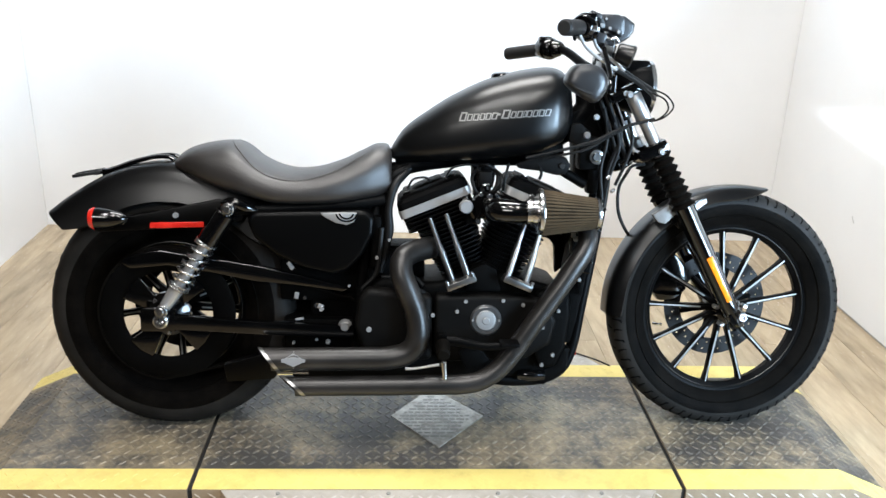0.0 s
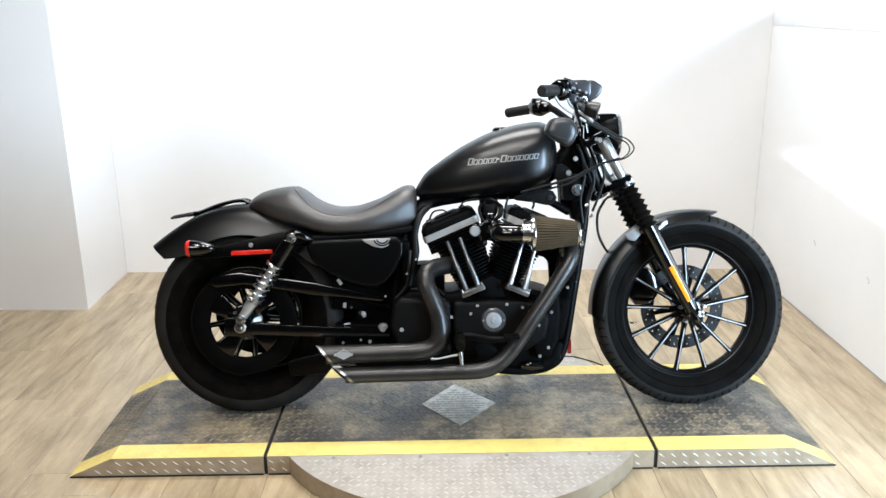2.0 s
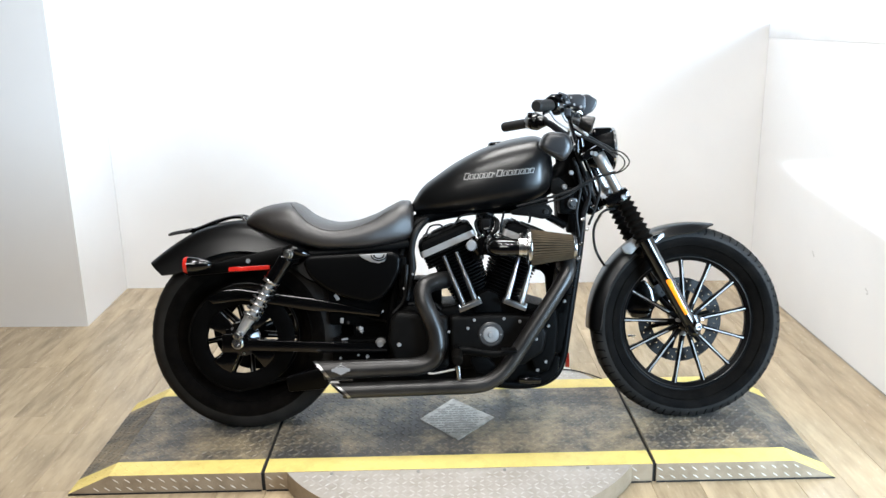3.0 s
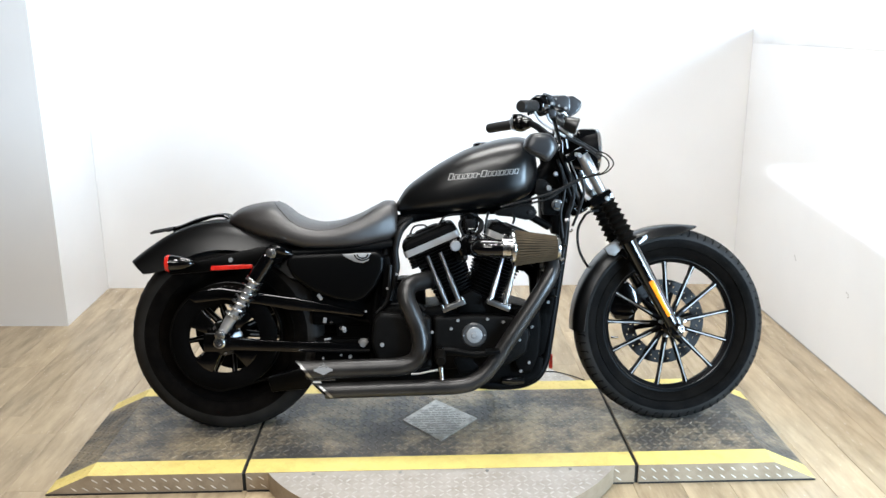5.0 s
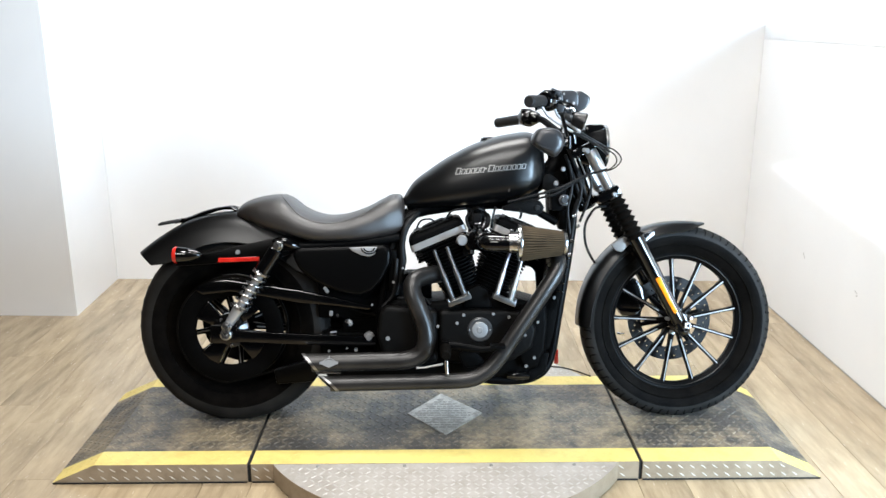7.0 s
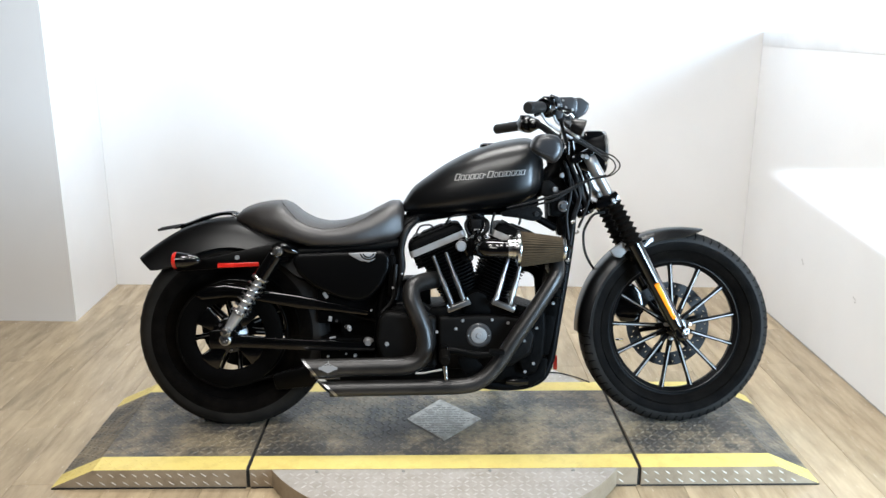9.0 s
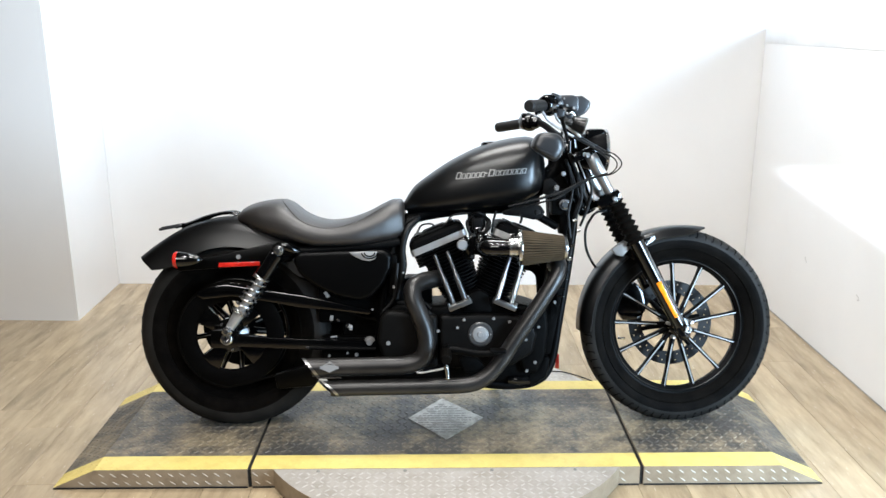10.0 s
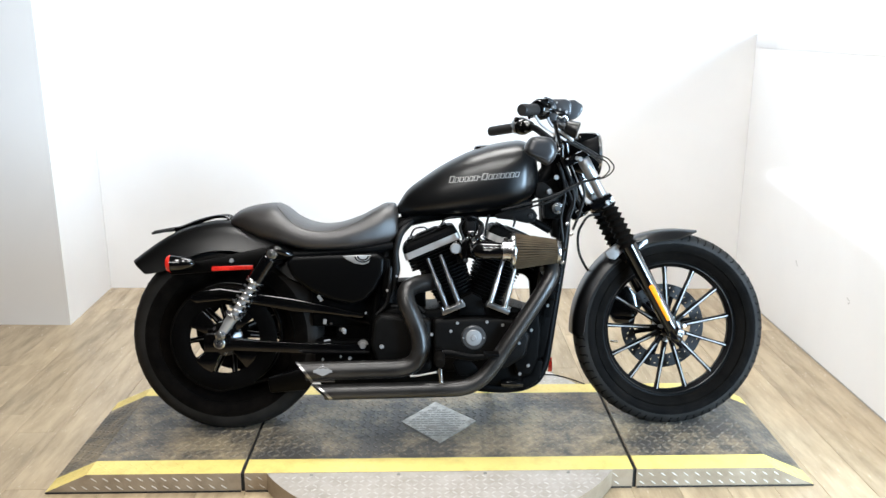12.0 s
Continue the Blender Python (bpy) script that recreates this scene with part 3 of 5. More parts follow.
prism(bm, [(0.565, 0.37), (0.585, 0.45), (0.63, 0.475), (0.665, 0.44), (0.672, 0.37), (0.64, 0.335), (0.59, 0.335)], 0.035, 0.085, 0.01)
part("brake_caliper", bm, GLOSS, bike, "black front brake caliper")
bm = BM()
tube(bm, [(0.556, -0.02, 0.287), (0.566, -0.03, 0.287), (0.577, -0.034, 0.287)], 0.004, 8)
part("valve", bm, CHROME, fw)

# rear pulley, belt and axle
bm = BM()
lathe(bm, [(0.118, -0.098), (0.170, -0.098), (0.176, -0.101), (0.176, -0.104), (0.168, -0.106), (0.122, -0.106), (0.116, -0.102)], RW, 96, loop=True)
part("belt_pulley", bm, WRINKLE, rw, "black belt pulley on the rear wheel")
bm = BM()
lathe(bm, [(0.02, -0.13), (0.042, -0.118), (0.058, -0.106), (0.060, -0.094), (0.02, -0.09)], RW, 40, loop=True)
part("pulley_hub", bm, GLOSS, rw)
for k in range(4):
    bm = BM()
    mid = 53 + 90 * k
    arc = [(0.05, mid - 22), (0.05, mid), (0.05, mid + 22), (0.122, mid + 17), (0.122, mid), (0.122, mid - 17)]
    prism(bm, [(RW.x + r * math.cos(radians(a)), RW.z + r * math.sin(radians(a))) for r, a in arc], -0.112, -0.096, 0.004)
    part("pulley_spoke", bm, GLOSS, rw)
bolts("pulley_bolt", rw, [(RW.x + 0.048 * math.cos(a), -0.112, RW.z + 0.048 * math.sin(a), 0.006) for a in (radians(72 * k + 58) for k in range(5))], STEEL, 0.007)
bm = BM()
lathe(bm, [(0.009, -0.183), (0.015, -0.183), (0.0195, -0.179), (0.0195, -0.160), (0.009, -0.160)], RW, 20, loop=True)
rod(bm, RW + Vector((0, -0.162, 0)), RW + Vector((0, 0.15, 0)), 0.0085)
part("axle_nut", bm, CHROME, rw, "chrome rear axle nut")
bm = BM()
loop = []
for k in range(33):
    a = radians(75 + 190 * k / 32)
    loop.append(Vector((RW.x + 0.180 * math.cos(a), 0, RW.z + 0.180 * math.sin(a))))
for k in range(9):
    a = radians(-95 + 190 * k / 8)
    loop.append(Vector((-0.305 + 0.06 * math.cos(a), 0, 0.315 + 0.06 * math.sin(a))))
rings = []
for i, q in enumerate(loop):
    d = (loop[(i + 1) % len(loop)] - loop[i - 1]).normalized()
    n = Vector((-d.z, 0, d.x))
    rings.append([q + n * s + Vector((0, y, 0)) for s, y in ((-0.003, -0.106), (0.003, -0.106), (0.003, -0.08), (-0.003, -0.08))])
bridge(bm, rings, closed=True)
part("drive_belt", bm, RUBBER, bike)
bm = BM()
prism(bm, [(-0.875, 0.458), (-0.862, 0.471), (-0.82, 0.487), (-0.768, 0.492), (-0.70, 0.481), (-0.624, 0.470), (-0.52, 0.454), (-0.41, 0.431), (-0.295, 0.404), (-0.285, 0.396), (-0.30, 0.388), (-0.42, 0.404), (-0.53, 0.413), (-0.638, 0.434), (-0.754, 0.452), (-0.849, 0.442)], -0.120, -0.092, 0.006)
part("belt_guard", bm, GLOSS, bike, "gloss black arched upper belt guard")
bm = BM()
prism(bm, [(-0.62, 0.182), (-0.52, 0.212), (-0.40, 0.228), (-0.30, 0.236), (-0.30, 0.19), (-0.46, 0.178), (-0.485, 0.143), (-0.61, 0.134)], -0.112, -0.082, 0.006)
part("belt_guard", bm, SIDE, bike, "satin black lower belt guard")

# swingarm, shocks, frame
for s in (-1, 1):
    bm = BM()
    prism(bm, [(-0.81, 0.292), (-0.81, 0.333), (-0.70, 0.326), (-0.60, 0.318), (-0.45, 0.310), (-0.27, 0.304), (-0.27, 0.272), (-0.45, 0.275), (-0.60, 0.282)], s * 0.138 - 0.013, s * 0.138 + 0.013, 0.005)
    block(bm, (-0.775, s * 0.142, 0.314), (0.09, 0.022, 0.062), 0.008)
    part("swingarm", bm, GLOSS, bike, "gloss black tubular swingarm" if s < 0 else "")
    top, low = Vector((-0.590, s * 0.165, 0.600)), Vector((-0.757, s * 0.160, 0.345))
    d = (low - top).normalized()
    bm = BM()
    rod(bm, top, top + d * 0.10, 0.027, 0.027, 24, 0.004)
    shock = part("shock_absorber", bm, GLOSS, bike, "rear shock with black shroud and chrome spring")
    bm = BM()
    rod(bm, top + d * 0.09, top + d * 0.25, 0.0135, 0.0135, 16)
    part("damper_rod", bm, SILVER, shock, "bright damper rod inside the spring")
    bm = BM()
    rod(bm, top + d * 0.225, top + d * 0.30, 0.020, 0.014, 20, 0.003)
    part("damper_body", bm, BRIGHT, shock, "brushed silver damper body")
    bm = BM()
    s1 = d.cross(Vector((0, 1, 0))).normalized()
    s2 = d.cross(s1)
    coil = [top + d * (0.092 + 0.138 * k / 144) + s1 * (0.0255 * math.cos(2 * math.pi * 6.5 * k / 144)) + s2 * (0.0255 * math.sin(2 * math.pi * 6.5 * k / 144)) for k in range(145)]
    tube(bm, coil, 0.0038, 7, smooth=False)
    for u in (0.091, 0.228):
        rod(bm, top + d * u, top + d * (u + 0.006), 0.0295, 0.0295, 20, 0.002)
    part("coil_spring", bm, STEEL, shock, "chrome coil spring")
    for q in (top - d * 0.012, low):
        bm = BM()
        rod(bm, q + Vector((0, -0.024, 0)), q + Vector((0, 0.024, 0)), 0.0165, 0.0165, 18, 0.003)
        rod(bm, q + Vector((0, -0.032, 0)), q + Vector((0, -0.02, 0)), 0.010, 0.010, 12, 0.002)
        part("mount_eye", bm, CHROME, shock)
bm = BM()
tube(bm, [(0.345, 0, 0.93), (0.335, 0, 0.86), (0.20, 0, 0.762), (0.0, 0, 0.735), (-0.15, 0, 0.707), (-0.30, 0, 0.64)], [0.032, 0.034, 0.026, 0.022, 0.022, 0.02], 14)
for s in (-1, 1):
    tube(bm, [(0.378, s * 0.03, 0.80), (0.395, s * 0.04, 0.68), (0.346, s * 0.06, 0.36), (0.316, s * 0.07, 0.205), (0.265, s * 0.085, 0.152), (0.17, s * 0.10, 0.142), (0.05, s * 0.11, 0.156), (-0.10, s * 0.11, 0.165), (-0.26, s * 0.11, 0.20)], 0.0165, 12)
    tube(bm, [(-0.13, s * 0.04, 0.71), (-0.178, s * 0.06, 0.68), (-0.215, s * 0.075, 0.60), (-0.245, s * 0.09, 0.48), (-0.265, s * 0.10, 0.30), (-0.27, s * 0.11, 0.17)], 0.0145, 12)
    tube(bm, [(-0.195, s * 0.09, 0.63), (-0.35, s * 0.115, 0.612), (-0.60, s * 0.125, 0.600)], 0.014, 10)
part("frame", bm, RIMBLACK, bike, "gloss black tubular steel frame")
for s in (-1, 1):
    bm = BM()
    prism(bm, [(-0.56, 0.615), (-0.62, 0.628), (-0.80, 0.590), (-0.93, 0.565), (-0.945, 0.548), (-0.925, 0.538), (-0.78, 0.548), (-0.62, 0.560), (-0.555, 0.575)], s * 0.118 - 0.007, s * 0.118 + 0.007, 0.005)
    part("fender_strut", bm, SIDE, bike)
bm = BM()
prism(bm, [(-0.792, 0.551), (-0.656, 0.556), (-0.655, 0.570), (-0.791, 0.566)], -0.1305, -0.1252, 0.002)
part("side_reflector", bm, RED, bike, "long red side reflector")
bolts("strut_bolt", bike, [(-0.726, -0.123, 0.585, 0.008)], BRIGHT, 0.010)
bm = BM()
rod(bm, (-0.60, -0.115, 0.600), (-0.588, -0.15, 0.598), 0.012)
tube(bm, [(-0.605, -0.13, 0.618), (-0.575, -0.145, 0.622), (-0.545, -0.14, 0.61), (-0.52, -0.13, 0.60)], [0.010, 0.016, 0.014, 0.008], 10)
part("shock_bracket", bm, GLOSS, bike)


# fenders
def fender(name, label, c, r, a0, a1, half, drop, parent, tip=0.0, thick=0.004, taper=0.35):
    rings = []
    for k in range(41):
        t = k / 40
        a = radians(a0 + (a1 - a0) * t)
        squeeze = 1 - taper * max(0, (t - 0.86) / 0.14) ** 2 - 0.15 * max(0, (0.08 - t) / 0.08) ** 2
        out, inn = [], []
        for j in range(17):
            u = -1 + j / 8
            rr = r - drop * abs(u) ** (3.2 if drop < 0.05 else 4.5) * squeeze + tip * max(0, (t - 0.8) / 0.2) ** 2
            y = half * math.copysign(abs(u) ** 0.8, u) * (1 if abs(u) < 0.9 else 1)
            for lst, q in ((out, rr), (inn, rr - thick)):
                lst.append(c + Vector((q * math.cos(a), y * (1 if lst is out else 0.965), q * math.sin(a))))
        rings.append(out + inn[::-1])
    bm = BM()
    bridge(bm, rings)
    return part(name, bm, DENIM, parent, label, sharp=50)


fender("rear_fender", "satin black bobbed rear fender", RW, 0.396, 38, 139.8, 0.105, 0.098, bike, tip=0.012)
front_fender = fender("front_fender", "short satin black front fender", FW, 0.347, 182, 77, 0.066, 0.034, bike, tip=0.006, taper=0.9)
for s in (-1, 1):
    bm = BM()
    prism(bm, [(0.560, 0.585), (0.600, 0.625), (0.665, 0.645), (0.668, 0.630), (0.628, 0.600), (0.592, 0.560)], s * 0.072 - 0.005, s * 0.072 + 0.005, 0.003)
    part("fender_bracket", bm, GLOSS, front_fender)
steer = Matrix.Translation(FW) @ Matrix.Rotation(radians(4), 4, Vector((-0.4733, 0, 0.8809))) @ Matrix.Translation(-FW)
for ob in (fw, front_fender):  # the front wheel stands turned a little to its left
    ob.matrix_basis = steer
bm = BM()
for y in (-0.030, 0.030):
    tube(bm, [(-0.742, y, 0.709), (-0.750, y, 0.719), (-0.764, y, 0.726), (-0.785, y, 0.727), (-0.815, y, 0.723), (-0.86, y, 0.710), (-0.91, y, 0.691), (-0.960, y * 0.8, 0.678)], [0.0055, 0.006, 0.006, 0.006, 0.006, 0.007, 0.007, 0.005], 10, flat=1.6)
block(bm, (-0.745, 0, 0.711), (0.045, 0.085, 0.010), 0.004)
block(bm, (-0.922, 0, 0.680), (0.030, 0.075, 0.026), 0.004)
rail = part("fender_rail", bm, GLOSS, bike, "gloss black curved rail on the rear fender")
bm = BM()
block(bm, (-0.978, 0, 0.677), (0.075, 0.080, 0.009), 0.004, Matrix.Rotation(radians(-10), 4, "Y"))
for k in range(4):
    block(bm, (-0.955 - 0.016 * k, 0, 0.6862 - 0.0028 * k), (0.008, 0.070, 0.005), 0.002, Matrix.Rotation(radians(-10), 4, "Y"))
part("rail_pad", bm, GRIP, rail, "ribbed black end pad")

# rear turn signals
for s in (-1, 1):
    bm = BM()
    lathe(bm, [(0.0, 0.080), (0.006, 0.077), (0.016, 0.062), (0.0245, 0.034), (0.0275, 0.010), (0.028, 0.0), (0.025, -0.004)], (-0.912, s * 0.165, 0.580), 24, axis="X")
    sig = part("turn_signal", bm, GLOSS, bike, "gloss black bullet turn signal with red lens")
    part("lens", lathe(BM(), [(0.028, 0.0), (0.0285, -0.005), (0.024, -0.013), (0.0, -0.017)], (-0.9125, s * 0.165, 0.580), 24, axis="X"), RED, sig, "red signal lens")
    bm = BM()
    rod(bm, (-0.88, s * 0.155, 0.575), (-0.875, s * 0.11, 0.565), 0.009)
    part("stalk", bm, GLOSS, sig)

# seat
S_X = [-0.748, -0.740, -0.70, -0.645, -0.603, -0.574, -0.548, -0.526, -0.468, -0.43, -0.39, -0.312, -0.25, -0.214, -0.191, -0.178]
s_top = smooth_table(S_X, [0.705, 0.726, 0.755, 0.769, 0.773, 0.767, 0.749, 0.731, 0.706, 0.700, 0.703, 0.726, 0.757, 0.772, 0.772, 0.750])
s_low = smooth_table([-0.748, -0.70, -0.668, -0.614, -0.541, -0.467, -0.356, -0.226, -0.178], [0.700, 0.684, 0.668, 0.646, 0.628, 0.614, 0.614, 0.626, 0.642])
s_half = smooth_table([-0.748, -0.738, -0.70, -0.64, -0.55, -0.45, -0.35, -0.25, -0.2, -0.178], [0.03, 0.07, 0.108, 0.135, 0.152, 0.156, 0.150, 0.128, 0.108, 0.094])


def shell(xs, top, low, half, n_top, n_low, waist, seg=40):
    """Cross-sections across x: rounded above the waist, boxier under it."""
    rings = []
    for x in xs:
        zt, zb, w = top(x), low(x), half(x)
        zc = zb + (zt - zb) * waist
        ring = []
        for k in range(seg):
            a = 2 * math.pi * k / seg
            c, s = math.cos(a), math.sin(a)
            n = n_top if s > 0 else n_low
            f = (abs(c) ** n + abs(s) ** n) ** (-1 / n)
            ring.append(Vector((x, w * c * f, zc + (zt - zc if s > 0 else zc - zb) * s * f)))
        rings.append(ring)
    return rings


bm = BM()
bridge(bm, shell([-0.748 + 0.570 * k / 70 for k in range(71)], s_top, s_low, s_half, 2.5, 3.5, 0.42))
seat = part("seat", bm, LEATHER, bike, "black vinyl solo seat with a raised back edge", sharp=60)


def seat_y(x, z):
    zt, zb, w = s_top(x), s_low(x), s_half(x)
    zc = zb + (zt - zb) * 0.42
    n, h = (2.5, zt - zc) if z > zc else (3.5, zc - zb)
    return -w * max(1 - (abs(z - zc) / h) ** n, 0) ** (1 / n)


for s in (-1, 1):
    bm = BM()
    line = []
    for x, f in ((-0.592, 0.99), (-0.575, 0.93), (-0.55, 0.86), (-0.52, 0.80), (-0.48, 0.77), (-0.43, 0.77), (-0.38, 0.79), (-0.32, 0.84), (-0.26, 0.90), (-0.205, 0.96)):
        z = s_low(x) + (s_top(x) - s_low(x)) * f
        line.append((x, -s * seat_y(x, z), z))
    tube(bm, line, 0.0022, 6)
    part("seam", bm, LEATHER, seat)

# fuel tank
T_X = [-0.186, -0.180, -0.146, -0.097, -0.019, 0.078, 0.175, 0.235, 0.265, 0.287, 0.297, 0.303]
t_top = smooth_table(T_X, [0.748, 0.762, 0.814, 0.853, 0.904, 0.950, 0.976, 0.983, 0.976, 0.952, 0.915, 0.875])
t_low = smooth_table([-0.186, -0.168, -0.097, 0.073, 0.205, 0.265, 0.287, 0.297, 0.303], [0.738, 0.730, 0.728, 0.738, 0.757, 0.782, 0.805, 0.828, 0.862])
t_half = smooth_table([-0.186, -0.17, -0.145, -0.096, -0.02, 0.08, 0.18, 0.24, 0.27, 0.29, 0.298, 0.303], [0.012, 0.036, 0.056, 0.082, 0.110, 0.130, 0.136, 0.128, 0.110, 0.078, 0.048, 0.012])
bm = BM()
bridge(bm, shell([-0.186 + 0.489 * (0.5 - 0.5 * math.cos(math.pi * k / 80)) for k in range(81)], t_top, t_low, t_half, 2.25, 3.2, 0.40, 48))
tank = part("fuel_tank", bm, DENIM, bike, "satin black teardrop fuel tank with silver badge strip", sharp=70)


def tank_y(x, z):
    zt, zb, w = t_top(x), t_low(x), t_half(x)
    zc = zb + (zt - zb) * 0.40
    n, h = (2.25, zt - zc) if z > zc else (3.2, zc - zb)
    return -w * max(1 - (abs(z - zc) / h) ** n, 0) ** (1 / n)


def on_tank(bm, corners, lift=0.0006, depth=0.002):
    ring = [Vector((x, tank_y(x, z) - lift, z)) for x, z in corners]
    bridge(bm, [[q + Vector((0, depth, 0)) for q in ring], ring])


BADGE = surface("silver_badge_paint", (0.20, 0.196, 0.188), 0.4, metal=0.4, scale=60)
widths = [10, 8, 9, 8, 8, 9, 5, 12, 8, 9, 4, 9, 8, 9, 9]
total, x = sum(widths) + 0.0, -0.007
for i, w in enumerate(widths):
    step = 0.233 * w / total
    z0 = 0.838 + 0.020 * (x + 0.007) / 0.233
    hh = 0.023 if i in (0, 7) else (0.005 if i == 6 else 0.0175)
    z0 += 0.009 if i == 6 else 0.0
    k = 0.3
    bm = BM()
    for u0, u1, v0, v1 in ((0, 0.86, 0, 0.15), (0, 0.86, 0.85, 1), (0, 0.19, 0.15, 0.85), (0.67, 0.86, 0.15, 0.85)) if i != 6 else ((0, 0.8, 0, 1),):
        on_tank(bm, [(x + step * u0 + k * hh * v0, z0 + hh * v0), (x + step * u1 + k * hh * v0, z0 + hh * v0), (x + step * u1 + k * hh * v1, z0 + hh * v1), (x + step * u0 + k * hh * v1, z0 + hh * v1)])
    part("badge_bar", bm, BADGE, tank, "silver outlined badge bar" if i == 0 else "")
    x += step
bm = BM()
lathe(bm, [(0.0, 0.012), (0.024, 0.011), (0.031, 0.006), (0.033, -0.01)], (0.115, 0.0, 0.955), 32, axis="Z")
part("filler_cap", bm, GLOSS, tank, "low black filler cap")
bm = BM()
tube(bm, [(-0.17, 0, 0.745), (0.0, 0, 0.757), (0.2, 0, 0.760), (0.28, 0, 0.78)], [0.03, 0.04, 0.04, 0.03], 12)
part("tank_tunnel", bm, WRINKLE, tank)

# engine: a 45 degree V-twin with its covers on the side of the exhausts
CRANK = Vector((0.068, 0, 0.33))
bm = BM()
prism(bm, [(-0.27, 0.40), (-0.20, 0.425), (-0.06, 0.415), (0.02, 0.44), (0.13, 0.44), (0.22, 0.42), (0.285, 0.40), (0.30, 0.34), (0.275, 0.20), (0.22, 0.155), (-0.02, 0.15), (-0.24, 0.19), (-0.275, 0.26)], -0.125, 0.14, 0.02, 3)
engine = part("engine", bm, WRINKLE, bike, "black V-twin engine with bright rocker trim and pushrod tubes")
bm = BM()
prism(bm, [(-0.060, 0.393), (-0.01, 0.393), (0.035, 0.394), (0.07, 0.396), (0.11, 0.394), (0.16, 0.393), (0.225, 0.385), (0.26, 0.33), (0.245, 0.265), (0.18, 0.225), (-0.02, 0.215), (-0.062, 0.24)], -0.178, -0.12, 0.014, 3)
part("cam_cover", bm, COVER, engine, "black cam cover with bright screws")
bm = BM()
prism(bm, [(-0.258, 0.385), (-0.235, 0.41), (-0.068, 0.392), (-0.066, 0.222), (-0.20, 0.212), (-0.248, 0.25), (-0.268, 0.31)], -0.182, -0.12, 0.016, 3)
part("sprocket_cover", bm, COVER, engine, "satin black sprocket cover")
bm = BM()
prism(bm, [(0.205, 0.395), (0.265, 0.425), (0.295, 0.40), (0.30, 0.34), (0.29, 0.25), (0.265, 0.195), (0.22, 0.19), (0.20, 0.25)], -0.150, -0.11, 0.012, 3)
part("gear_cover", bm, WRINKLE, engine)
c = Vector((0.072, -0.178, 0.331))
bm = BM()
lathe(bm, [(0.0, -0.005), (0.036, -0.005), (0.041, -0.001), (0.043, 0.006), (0.0, 0.006)], c, 48)
timer = part("timing_cover", bm, surface("dark_anodised_ring", (0.16, 0.16, 0.16), 0.3, metal=0.8, scale=30), engine, "round timing cover with a bright centre")
bm = BM()
lathe(bm, [(0.0, -0.012), (0.008, -0.012), (0.010, -0.009), (0.018, -0.009), (0.025, -0.008), (0.028, -0.004), (0.0, -0.004)], c, 40)
part("timing_disc", bm, SILVER, timer, "turned aluminium disc")
bolts("cover_screw", engine, [(x, -0.178, z, 0.0055) for x, z in ((-0.003, 0.353), (0.019, 0.380), (0.116, 0.383), (0.168, 0.372), (0.222, 0.312), (-0.035, 0.288), (0.018, 0.275))], BRIGHT, 0.005)
bolts("cover_screw", engine, [(x, -0.150, z, 0.0058) for x, z in ((0.266, 0.350), (0.272, 0.405), (0.256, 0.23), (0.228, 0.202))], BRIGHT, 0.006)
bolts("cover_screw", engine, [(-0.230, -0.180, 0.304, 0.008), (-0.066, -0.180, 0.343, 0.0055)], BRIGHT, 0.006)
bolts("timing_screw", timer, [(0.072 + s * 0.034, -0.182, 0.331, 0.0032) for s in (-1, 1)], BRIGHT, 0.003)
bolts("pivot_bolt", bike, [(-0.294, -0.14, 0.302, 0.0185)], SILVER, 0.010)
bolts("pivot_nut", bike, [(-0.294, -0.150, 0.302, 0.0125)], FORK, 0.006)
bolts("pivot_bolt", bike, [(-0.368, -0.12, 0.352, 0.009), (-0.40, -0.12, 0.372, 0.006)], CHROME, 0.008)


